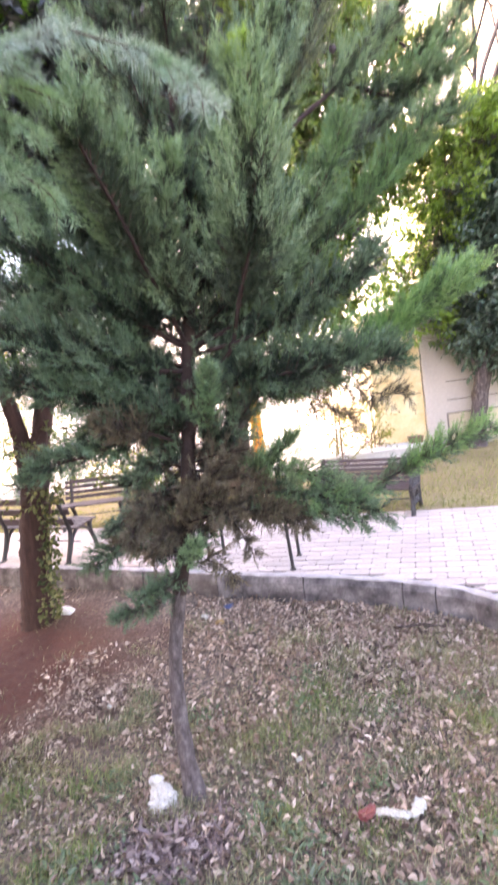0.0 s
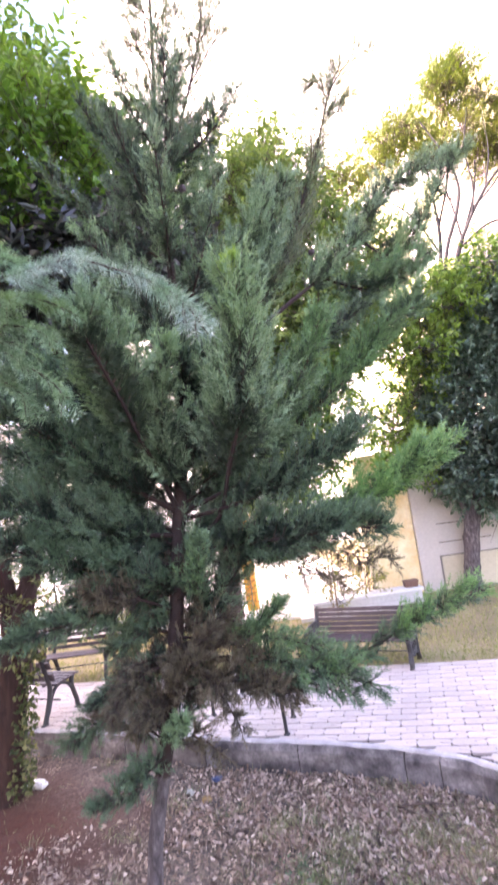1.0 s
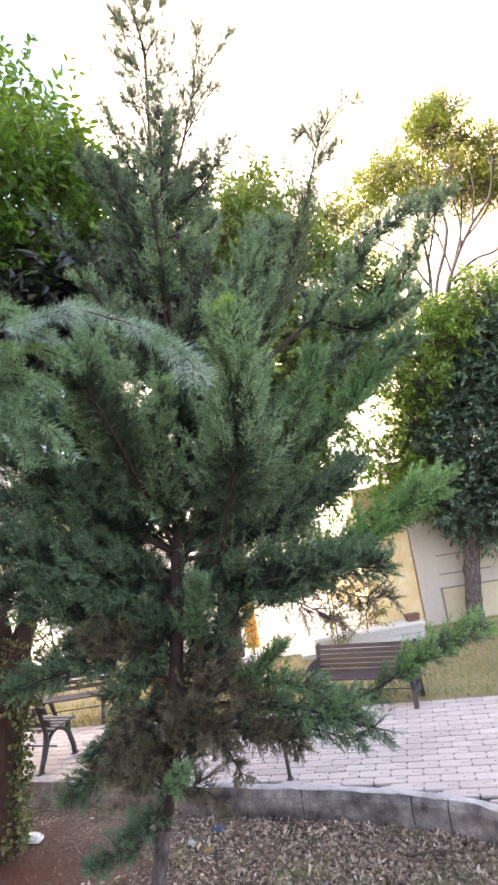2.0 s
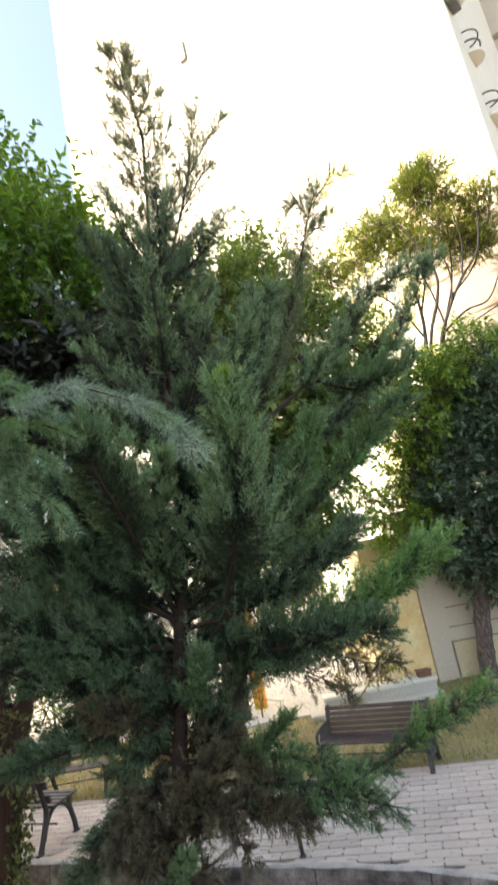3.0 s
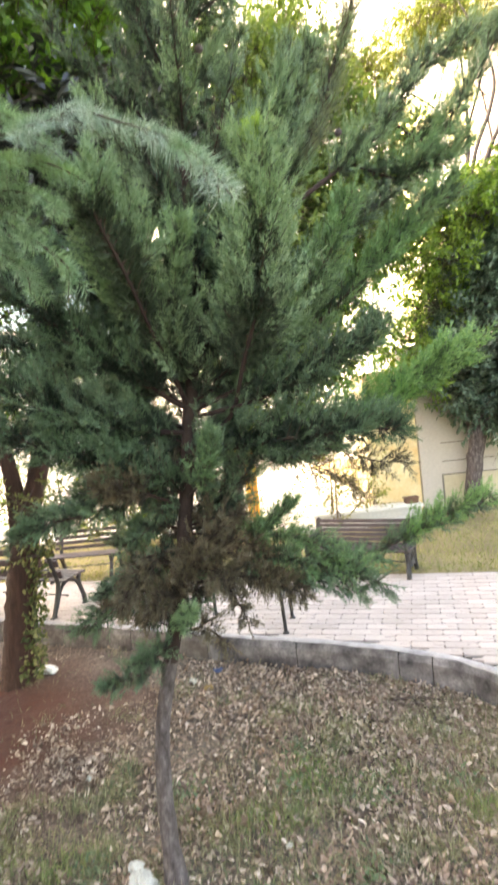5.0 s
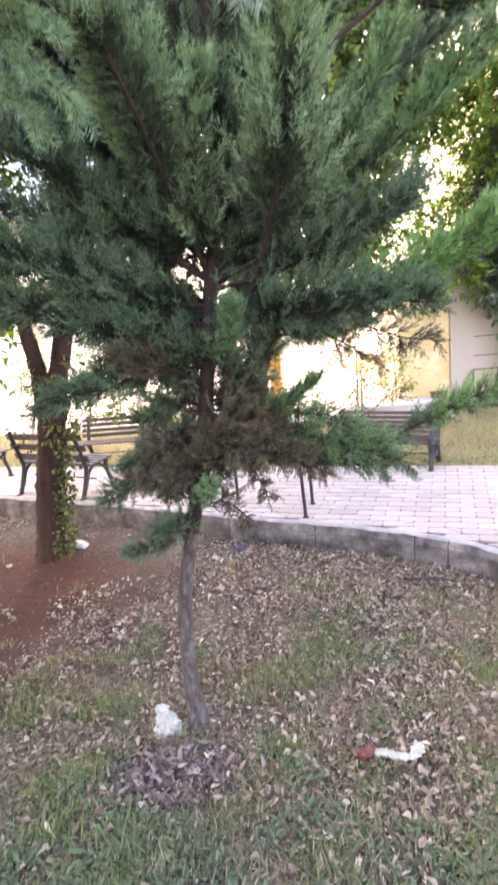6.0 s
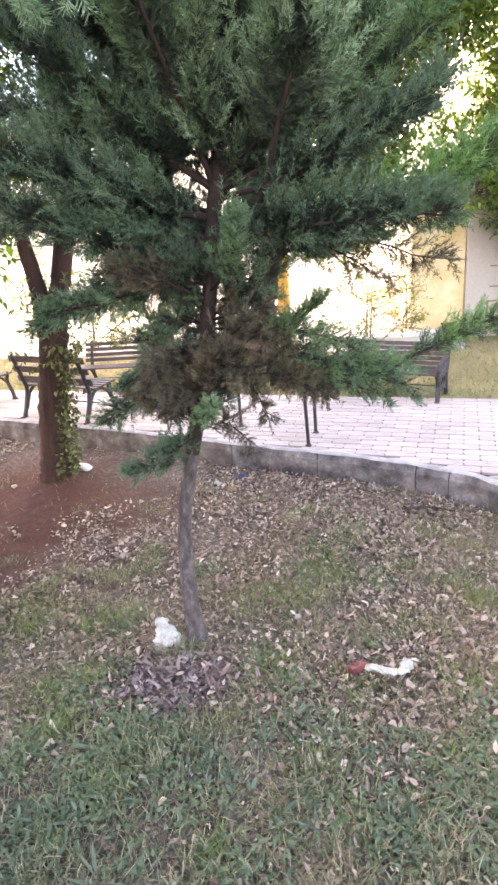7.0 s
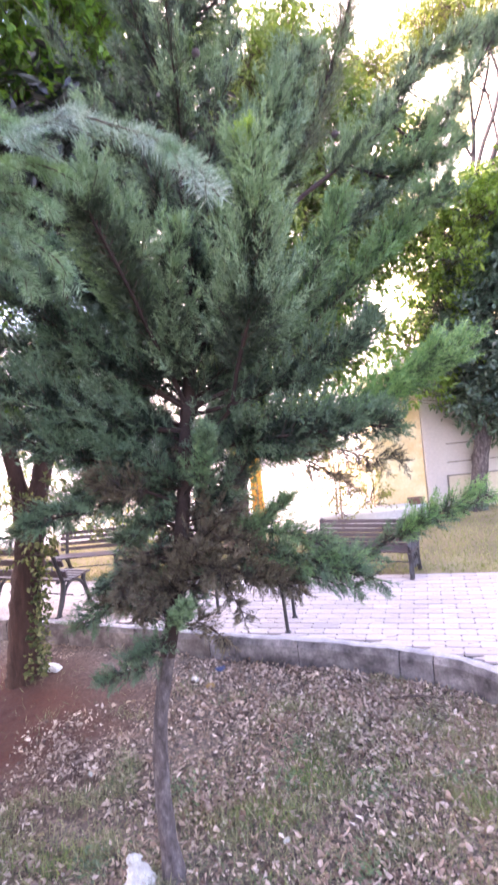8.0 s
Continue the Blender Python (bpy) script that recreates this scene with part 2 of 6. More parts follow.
TERRACOTTA = surface("terracotta", [(0.3, (0.150, 0.075, 0.054)), (0.8, (0.216, 0.128, 0.090))], 5, 40, 0.85, 0.003)


def paver_material():
    m, n, l, p = material("grey_paver")
    info = n.new("ShaderNodeObjectInfo")
    geo = n.new("ShaderNodeNewGeometry")
    either = n.new("ShaderNodeMath")
    either.operation = "ADD"
    l.new(info.outputs["Random"], either.inputs[0])
    l.new(geo.outputs["Random Per Island"], either.inputs[1])
    half = n.new("ShaderNodeMath")
    half.operation = "FRACT"
    l.new(either.outputs[0], half.inputs[0])
    tone = ramp(n, l, half.outputs[0], [(0.0, (0.44, 0.38, 0.356)), (0.5, (0.51, 0.444, 0.416)), (1.0, (0.57, 0.5, 0.47))])
    fine = noise_node(n, l, 70, 8, 0.7)
    dirty = ramp(n, l, fine.outputs["Fac"], [(0.3, (0.72, 0.71, 0.7)), (0.7, (1.1, 1.1, 1.1))])
    l.new(mixed(n, l, 0.8, tone, dirty, "MULTIPLY"), p.inputs["Base Color"])
    p.inputs["Roughness"].default_value = 0.8
    bump(n, l, p, fine.outputs["Fac"], 0.5, 0.003)
    return m


PAVER = paver_material()


def soil_material():
    """Bare reddish earth by the old trunk, elsewhere humus under a crust of crushed leaves."""
    m, n, l, p = material("garden_soil")
    tc = n.new("ShaderNodeTexCoord")
    big, fine = noise_node(n, l, 0.9, 5, 0.6), noise_node(n, l, 30, 8, 0.75)
    humus = ramp(n, l, big.outputs["Fac"], [(0.3, (0.1, 0.08, 0.066)), (0.55, (0.19, 0.157, 0.13)), (0.8, (0.29, 0.248, 0.208))])
    red = ramp(n, l, fine.outputs["Fac"], [(0.3, (0.05, 0.015, 0.009)), (0.7, (0.125, 0.041, 0.024))])
    # flakes of several sizes, each with a tone of its own
    crust = humus
    for scale, low, high in ((46, 0.45, 1.9), (85, 0.5, 1.7)):
        warped = n.new("ShaderNodeVectorMath")
        warped.operation = "MULTIPLY_ADD"
        l.new(fine.outputs["Color"], warped.inputs[0])
        warped.inputs[1].default_value = (0.03, 0.03, 0.0)
        l.new(tc.outputs["Object"], warped.inputs[2])
        cell = n.new("ShaderNodeTexVoronoi")
        cell.inputs["Scale"].default_value = scale
        l.new(warped.outputs[0], cell.inputs["Vector"])
        tone = n.new("ShaderNodeSeparateColor")
        l.new(cell.outputs["Color"], tone.inputs[0])
        flake = ramp(n, l, tone.outputs[0], [(0.15, (low, low, low)), (0.6, (1.0, 0.97, 0.93)), (1.0, (high, high * 0.94, high * 0.9))])
        crust = mixed(n, l, 0.75, crust, flake, "MULTIPLY")
    # distance from the bare patch
    at = n.new("ShaderNodeVectorMath")
    at.operation = "DISTANCE"
    warp = n.new("ShaderNodeVectorMath")
    warp.operation = "MULTIPLY_ADD"
    l.new(big.outputs["Color"], warp.inputs[0])
    warp.inputs[1].default_value = (1.4, 1.4, 0)
    l.new(tc.outputs["Object"], warp.inputs[2])
    l.new(warp.outputs[0], at.inputs[0])
    at.inputs[1].default_value = (-2.0, 5.4, 0)
    scale = n.new("ShaderNodeMapRange")
    scale.inputs[1].default_value, scale.inputs[2].default_value, scale.inputs[3].default_value, scale.inputs[4].default_value = 0.9, 2.2, 1.0, 0.0
    l.new(at.outputs["Value"], scale.inputs[0])
    dark = ramp(n, l, fine.outputs["Fac"], [(0.3, (0.7, 0.7, 0.7)), (0.7, (1.25, 1.25, 1.25))])
    l.new(mixed(n, l, scale.outputs[0], mixed(n, l, 0.7, crust, dark, "MULTIPLY"), red), p.inputs["Base Color"])
    p.inputs["Roughness"].default_value = 0.95
    bump(n, l, p, fine.outputs["Fac"], 0.9, 0.03)
    return m


SOIL = soil_material()
LAWN = surface("dry_lawn_soil", [(0.3, (0.17, 0.14, 0.07)), (0.55, (0.28, 0.225, 0.12)), (0.8, (0.39, 0.32, 0.19))], 1.1, 25, 0.95, 0.02, grain=0.7)


# ---- mesh helpers ----
def mesh_of(name, verts, faces, mat, smooth=False):
    """A mesh from an (n, 3) array and an (m, k) array of faces of one size."""
    me = bpy.data.meshes.new(name)
    verts, faces = np.asarray(verts, np.float32), np.asarray(faces, np.int32)
    k = faces.shape[1]
    me.vertices.add(len(verts))
    me.vertices.foreach_set("co", verts.ravel())
    me.loops.add(faces.size)
    me.loops.foreach_set("vertex_index", faces.ravel())
    me.polygons.add(len(faces))
    me.polygons.foreach_set("loop_start", np.arange(0, faces.size, k, dtype=np.int32))
    me.polygons.foreach_set("use_smooth", np.full(len(faces), smooth))
    me.materials.append(mat)
    me.update(calc_edges=True)
    return me


def child(ob, parent):
    if parent is not None:
        ob.parent = parent
    return ob


def part(name, bm, mat, parent=None, label="", smooth=False):
    me = bpy.data.meshes.new(name)
    for f in bm.faces:
        f.smooth = smooth
    bm.to_mesh(me)
    bm.free()
    me.materials.append(mat)
    return tagged(child(new(name, me), parent), label)


def thing(name, at, label, category, group="", kind=""):
    ob = new(name)
    ob.empty_display_size = 0.1
    ob.matrix_basis = at
    return tagged(ob, label, category, group, kind)


def box(bm, size, at, bevel=0.0, turn=None):
    m = Matrix.Translation(at) @ (turn.to_4x4() if turn is not None else Matrix()) @ Matrix.Diagonal((*size, 1))
    vs = bmesh.ops.create_cube(bm, size=1.0, matrix=m)["verts"]
    if bevel:
        es = {e for v in vs for e in v.link_edges}
        bmesh.ops.bevel(bm, geom=list(es), offset=bevel, segments=2, affect="EDGES", profile=0.6)


def boxed(size, at, bevel=0.0, turn=None):
    bm = bmesh.new()
    box(bm, size, at, bevel, turn)
    return bm


def spline(points, n):
    """Points along a Catmull-Rom curve."""
    p = np.array(points, float)
    p = np.vstack([2 * p[0] - p[1], p, 2 * p[-1] - p[-2]])
    s = np.linspace(0, len(points) - 1 - 1e-6, n)
    i, u = s.astype(int), (s % 1)[:, None]
    a, b, c, d = p[i], p[i + 1], p[i + 2], p[i + 3]
    return 0.5 * (2 * b + (c - a) * u + (2 * a - 5 * b + 4 * c - d) * u**2 + (3 * b - a - 3 * c + d) * u**3)


def unit(v):
    return v / np.maximum(np.linalg.norm(v, axis=-1, keepdims=True), 1e-9)


def tube(path, radii, sides=8, wobble=0.0, rng=None):
    """Verts and quads of a tapered tube along a path."""
    path = np.asarray(path)
    radii = np.broadcast_to(radii, len(path))
    tan = unit(np.gradient(path, axis=0))
    ref = np.where(np.abs(tan[:, 2:3]) > 0.9, np.array([[1.0, 0, 0]]), np.array([[0, 0, 1.0]]))
    ref[:] = ref[len(ref) // 2]
    a = unit(np.cross(tan, ref))
    b = np.cross(tan, a)
    ang = np.linspace(0, 2 * np.pi, sides, endpoint=False)
    r = radii[:, None] * (1 + (wobble * rng.standard_normal((len(path), sides)) if wobble else 0))
    v = path[:, None] + r[..., None] * (np.cos(ang)[None, :, None] * a[:, None] + np.sin(ang)[None, :, None] * b[:, None])
    i, j = np.meshgrid(np.arange(len(path) - 1), np.arange(sides), indexing="ij")
    k = (j + 1) % sides
    q = np.stack([i * sides + j, i * sides + k, (i + 1) * sides + k, (i + 1) * sides + j], -1).reshape(-1, 4)
    return v.reshape(-1, 3), q


def joined(pieces):
    vs, fs, at = [], [], 0
    for v, f in pieces:
        vs.append(v)
        fs.append(np.asarray(f) + at)
        at += len(v)
    return np.concatenate(vs), np.concatenate(fs)


def blades(base, way, flat, length, width, mid=0.45, bend=0.0):
    """Narrow rhombs: one quad each, from base along way, lying in the plane of way and flat."""
    side = unit(np.cross(way, np.cross(flat, way)))
    up = np.cross(side, way)
    l, w = np.asarray(length)[..., None], np.asarray(width)[..., None]
    m = base + way * l * mid + up * l * bend
    v = np.stack([base, m + side * w / 2, base + way * l, m - side * w / 2], 1).reshape(-1, 3)
    return v, np.arange(len(v)).reshape(-1, 4)


def leaves(base, way, normal, length, width, fold, droop):
    """Folded oval leaves: two quads each on a shared midrib."""
    side = unit(np.cross(way, normal))
    up = np.cross(side, way)
    l, w = np.asarray(length)[:, None], np.asarray(width)[:, None]
    f, d = np.asarray(fold)[:, None], np.asarray(droop)[:, None]
    tip = base + way * l - up * l * d
    pts = [base]
    for sgn in (1, -1):
        near = base + way * l * 0.3 + side * sgn * w * 0.48 + up * w * f
        far = base + way * l * 0.68 + side * sgn * w * 0.38 + up * (w * f - l * d * 0.45)
        pts += [near, far]
    v = np.stack([pts[0], pts[1], pts[2], tip, pts[4], pts[3]], 1).reshape(-1, 3)
    k = np.arange(len(base))[:, None] * 6
    q = np.concatenate([k + [0, 1, 2, 3], k + [0, 3, 4, 5]], 1).reshape(-1, 4)
    return v, q


def turned(way, rng):
    """A random perpendicular to each way."""
    return unit(np.cross(way, rng.standard_normal(way.shape)))


# ---- cypress sprays ----
def spikes(base, way, flat, length, width):
    """Slender triangles from base along way."""
    side = unit(np.cross(way, flat)) * np.asarray(width)[:, None] / 2
    v = np.stack([base - side, base + side, base + way * np.asarray(length)[:, None]], 1).reshape(-1, 3)
    return v, np.arange(len(v)).reshape(-1, 3)


def spray_template(rng):
    """A slender feathery branchlet, 1 long, along +y, of narrow triangles."""
    base, way, lng = [], [], []
    n = 5
    for i in range(n):
        s = 0.06 + 0.86 * i / n
        for sgn in (1, -1):
            a = radians(rng.uniform(26, 56)) * sgn
            base.append(np.array([0, s + rng.uniform(-0.04, 0.04), 0]))
            way.append(np.array([math.sin(a), math.cos(a), rng.uniform(-0.5, 0.5)]))
            lng.append((0.5 - 0.27 * s) * rng.uniform(0.75, 1.25))
    base.append(np.zeros(3)), way.append(np.array([0.0, 1, 0])), lng.append(1.05)
    way = unit(np.array(way))
    flat = np.tile([0.0, 0, 1], (len(way), 1)) + 0.7 * rng.standard_normal(way.shape)
    return spikes(np.array(base), way, flat, np.array(lng), np.full(len(way), 0.075))[0]


RNG = np.random.default_rng(11)
SPRAYS = [spray_template(RNG) for _ in range(10)]


def place_sprays(pos, way, size, rng):
    out = []
    pick = rng.integers(0, len(SPRAYS), len(pos))
    for k, t in enumerate(SPRAYS):
        p, w, s = pos[pick == k], way[pick == k], size[pick == k]
        if not len(p):
            continue
        x = turned(w, rng)
        z = np.cross(x, w)
        v = p[:, None] + s[:, None, None] * (t[None, :, 0:1] * x[:, None] + t[None, :, 1:2] * w[:, None] + t[None, :, 2:3] * z[:, None])
        out.append((v.reshape(-1, 3), np.arange(v.shape[0] * v.shape[1]).reshape(-1, 3)))
    return joined(out)


def bough(tree, points, r0, r1, reach, count, rng, start=0.15, lift=0.25, mat=None, size=0.155, bark=None, name="limb", taper=0.7, rise=0.22, step=0.02, clear=0.0, spread=(0.7, 1.5)):
    """A limb under tree, set with ascending side plumes, each a twig feathered on both sides."""
    n = max(8, len(points) * 5)
    path = spline(points, n)
    path += np.cumsum(rng.standard_normal(path.shape), 0) * 0.003 * np.linspace(0, 1, n)[:, None]
    v, q = tube(path, np.linspace(r0, r1, n), 7, 0.06, rng)
    limb = child(new(name, mesh_of(name, v, q, bark or LIMB, True)), tree)
    tan = unit(np.gradient(path, axis=0))
    inner, outer, twigs = [], [], []
    count = int(count * 2.1)
    size = 0.56 * size
    at = start + (0.98 - start) * (np.arange(count) + rng.uniform(0, 1, count)) / count
    for k0, s in enumerate(at**1.06):
        i = min(int(s * (n - 1)), n - 1)
        # twigs leave the limb in turn round it, most of them sideways and upwards
        side = turned(tan[i : i + 1], rng)[0]
        side = unit(side + np.array([0, 0, 0.3]))
        if s < clear and side[1] < 0:
            side[1] = 0.35 - 0.5 * side[1]
        d = unit(1.0 * tan[i] + rng.uniform(*spread) * side + np.array([0, 0, 0.8 * lift]))
        ln = reach * (1.0 - taper * s) * rng.uniform(0.5, 1.12)
        k = max(5, int(ln / step))
        u = np.linspace(0, 1, k)[:, None]
        sec = path[i] + d * ln * u + np.array([0, 0, (0.1 + 0.4 * lift) * ln]) * u**2 + rng.standard_normal(3) * 0.05 * ln * u**2
        few = sec[:: max(1, k // 3)]
        twigs.append(tube(few, np.linspace(0.0028, 0.0012, len(few)), 3))
        sd = unit(np.gradient(sec, axis=0))
        lie = turned(d[None], rng)[0]
        across = np.cross(sd, lie)
        cut = max(2, int(k * 0.55))
        for sgn in (1, -1):
            m = k - 1
            p = sec[1:] + rng.standard_normal((m, 3)) * 0.004
            w = unit(sd[1:] + sgn * lie * rng.uniform(0.45, 1.0, (m, 1)) + across[1:] * rng.uniform(-0.6, 0.6, (m, 1)) + np.array([0, 0, 0.6 * rise]))
            g = size * (1.12 - 0.3 * s) * (1.15 - 0.5 * u[1:, 0]) * rng.uniform(0.7, 1.15, m)
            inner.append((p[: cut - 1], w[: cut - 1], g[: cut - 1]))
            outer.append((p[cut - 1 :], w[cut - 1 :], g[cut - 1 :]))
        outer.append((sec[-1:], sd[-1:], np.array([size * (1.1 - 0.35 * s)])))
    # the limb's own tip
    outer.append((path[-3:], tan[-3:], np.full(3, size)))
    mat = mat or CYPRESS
    # dark inner and pale outer sprays put the bough's shading into colour
    for name, group, m in (("foliage", inner, mat), ("lit_growth", outer, LIT_GROWTH.get(mat.name, mat))):
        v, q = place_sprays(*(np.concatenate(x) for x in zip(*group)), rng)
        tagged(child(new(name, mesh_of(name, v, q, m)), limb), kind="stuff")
    v, q = joined(twigs)
    tagged(child(new("twigwork", mesh_of("twigwork", v, q, TWIG)), limb), kind="stuff")
    return limb


# ---- broad-leaved crowns ----
def crown(tree, clumps, twigs, per, leaf, mat, rng, stretch=1.0, spread=0.9, name="foliage", droop=0.35, back=0.0):
    """Clumps (x, y, z, rx, ry, rz, share): twigs near each one's skin, leaves alternating along them."""
    base, way, stems = [], [], []
    for cx, cy, cz, rx, ry, rz, share in clumps:
        k = int(twigs * share)
        d = unit(rng.standard_normal((k, 3)))
        r = rng.uniform(0.55, 1.0, k) ** 0.5
        lumps = 1 + 0.16 * np.sin(3.1 * d[:, 0:1] * 2 + cx) + 0.13 * np.sin(4.3 * d[:, 2:3] * 2 + cz) + 0.1 * rng.standard_normal((k, 1))
        c = np.array([cx, cy, cz]) + d * r[:, None] * np.array([rx, ry, rz]) * lumps
        g = unit(d * np.array([1, 1, 0.7]) + 0.8 * rng.standard_normal((k, 3)) * 0.6 + np.array([0, 0, 0.35]))
        ln = leaf * rng.uniform(2.0, 4.2, k) * stretch
        for u in np.linspace(0.1, 1.0, per):
            base.append(c + g * (ln * u)[:, None])
            w = unit(g * 0.6 + spread * turned(g, rng) + np.array([0, 0, -0.15]))
            way.append(w)
        stems.append((c, g, ln))
    base, way = np.concatenate(base), np.concatenate(way)
    m = len(base)
    normal = unit(np.array([0, 0, 1.0]) + 0.55 * rng.standard_normal((m, 3)))
    v, q = leaves(base, way, normal, leaf * rng.uniform(0.6, 1.15, m), leaf * 0.42 * rng.uniform(0.75, 1.15, m), rng.uniform(0.05, 0.3, m), rng.uniform(0, droop, m))
    ob = tagged(child(new(name, mesh_of(name, v, q, mat)), tree), kind="stuff")
    tw = []
    for c, g, ln in stems:
        side = turned(g, rng)
        tw.append(blades(c - g * ln[:, None] * 1.2, g, side, ln * 2.2, np.full(len(c), 0.012)))
    v, q = joined(tw)
    tagged(child(new("twigwork", mesh_of("twigwork", v, q, TWIG)), tree), kind="stuff")
    return ob


def stem(tree, points, r0, r1, bark, rng, name="limb", sides=10, n=None, wobble=0.05, flare=0.0):
    n = n or max(10, len(points) * 6)
    path = spline(points, n)
    s = np.linspace(0, 1, n)
    radii = r0 + (r1 - r0) * s + flare * np.exp(-s * 14)
    v, q = tube(path, radii, sides, wobble, rng)
    return child(new(name, mesh_of(name, v, q, bark, True)), tree)


# ---- ground: one sheet to the horizon, fine where the garden bed lies ----
def steps(lo, hi, fine, far):
    out = np.geomspace(0.3, far, 26)
    return np.concatenate([(lo - out)[::-1], np.arange(lo, hi, fine), hi + out])


def bed_height(x, y):
    h = 0.018 * np.sin(2.3 * x + 0.7) * np.sin(1.9 * y) + 0.012 * np.sin(5.1 * x + 2 * y) * np.sin(4.3 * y - x)
    h += 0.05 * np.exp(-(((x + 0.5) ** 2 + (y - 2.83) ** 2) / 0.12))
    h += 0.09 * np.exp(-(((x + 2.25) ** 2 + (y - 5.6) ** 2) / 0.16))
    return h * (np.abs(x) < 7) * (np.abs(y - 3) < 7)


def ground_sheet():
    xs, ys = steps(-6, 4.5, 0.07, 420), steps(-2, 8, 0.07, 420)
    x, y = np.meshgrid(xs, ys)
    rng = np.random.default_rng(3)
    inside = (np.abs(x + 0.7) < 5) & (np.abs(y - 3) < 4.8)
    z = bed_height(x, y) + inside * rng.standard_normal(x.shape) * 0.006
    i, j = np.meshgrid(np.arange(len(ys) - 1), np.arange(len(xs) - 1), indexing="ij")
    w = len(xs)
    q = np.stack([i * w + j, i * w + j + 1, (i + 1) * w + j + 1, (i + 1) * w + j], -1).reshape(-1, 4)
    ob = new("ground", mesh_of("ground", np.stack([x, y, z], -1).reshape(-1, 3), q, SOIL, True))
    return tagged(ob, "bare reddish and brown garden soil with leaf litter", "ground", kind="structure")


ground_sheet()

TOP = 0.235
ALONG = unit(np.array([1.0, -0.36]))
ACROSS = np.array([-ALONG[1], ALONG[0]])
EDGE_AT = 7.75


def far_edge(x):
    """The line where the paving ends and the dry lawn begins."""
    return EDGE_AT - 0.36 * x


def lawn_sheet():
    us = np.concatenate([-np.geomspace(6, 420, 16)[::-1], np.arange(-5.8, 9, 0.25), np.geomspace(9.2, 420, 16)])
    vs = np.concatenate([np.arange(0.0, 8, 0.2), np.geomspace(8.2, 420, 22)])
    u, v = np.meshgrid(us, vs)
    x = u * ALONG[0] + v * ACROSS[0]
    y = EDGE_AT + u * ALONG[1] + v * ACROSS[1]
    rng = np.random.default_rng(4)
    z = TOP - 0.012 + (v > 0.1) * (v < 9) * (0.02 * np.sin(1.3 * u) * np.sin(1.1 * v) + 0.008 * rng.standard_normal(u.shape))
    i, j = np.meshgrid(np.arange(len(vs) - 1), np.arange(len(us) - 1), indexing="ij")
    w = len(us)
    q = np.stack([i * w + j, i * w + j + 1, (i + 1) * w + j + 1, (i + 1) * w + j], -1).reshape(-1, 4)
    ob = new("lawn", mesh_of("lawn", np.stack([x, y, z], -1).reshape(-1, 3), q, LAWN, True))
    return tagged(ob, "yellowed dry lawn behind the paved path", "lawn", kind="structure")


lawn_sheet()

# ---- kerb along the bed, curving towards the camera ----
KERB = spline([(-9.0, 9.95), (-6.5, 8.75), (-3.6, 7.33), (-1.8, 6.44), (-1.08, 6.06), (-0.4, 5.68), (0.2, 5.37), (0.75, 5.09), (1.22, 4.81), (1.61, 4.53), (1.87, 4.24), (2.05, 3.85), (2.17, 3.3), (2.22, 2.4), (2.2, 1.0), (2.15, -3.0)], 600)
KERB_S = np.concatenate([[0], np.cumsum(np.linalg.norm(np.diff(KERB, axis=0), axis=1))])


def kerb_at(s):
    p = np.array([np.interp(s, KERB_S, KERB[:, 0]), np.interp(s, KERB_S, KERB[:, 1])])
    q = np.array([np.interp(s + 0.02, KERB_S, KERB[:, 0]), np.interp(s + 0.02, KERB_S, KERB[:, 1])])
    t = unit(q - p)
    return p, np.array([-t[1], t[0]])


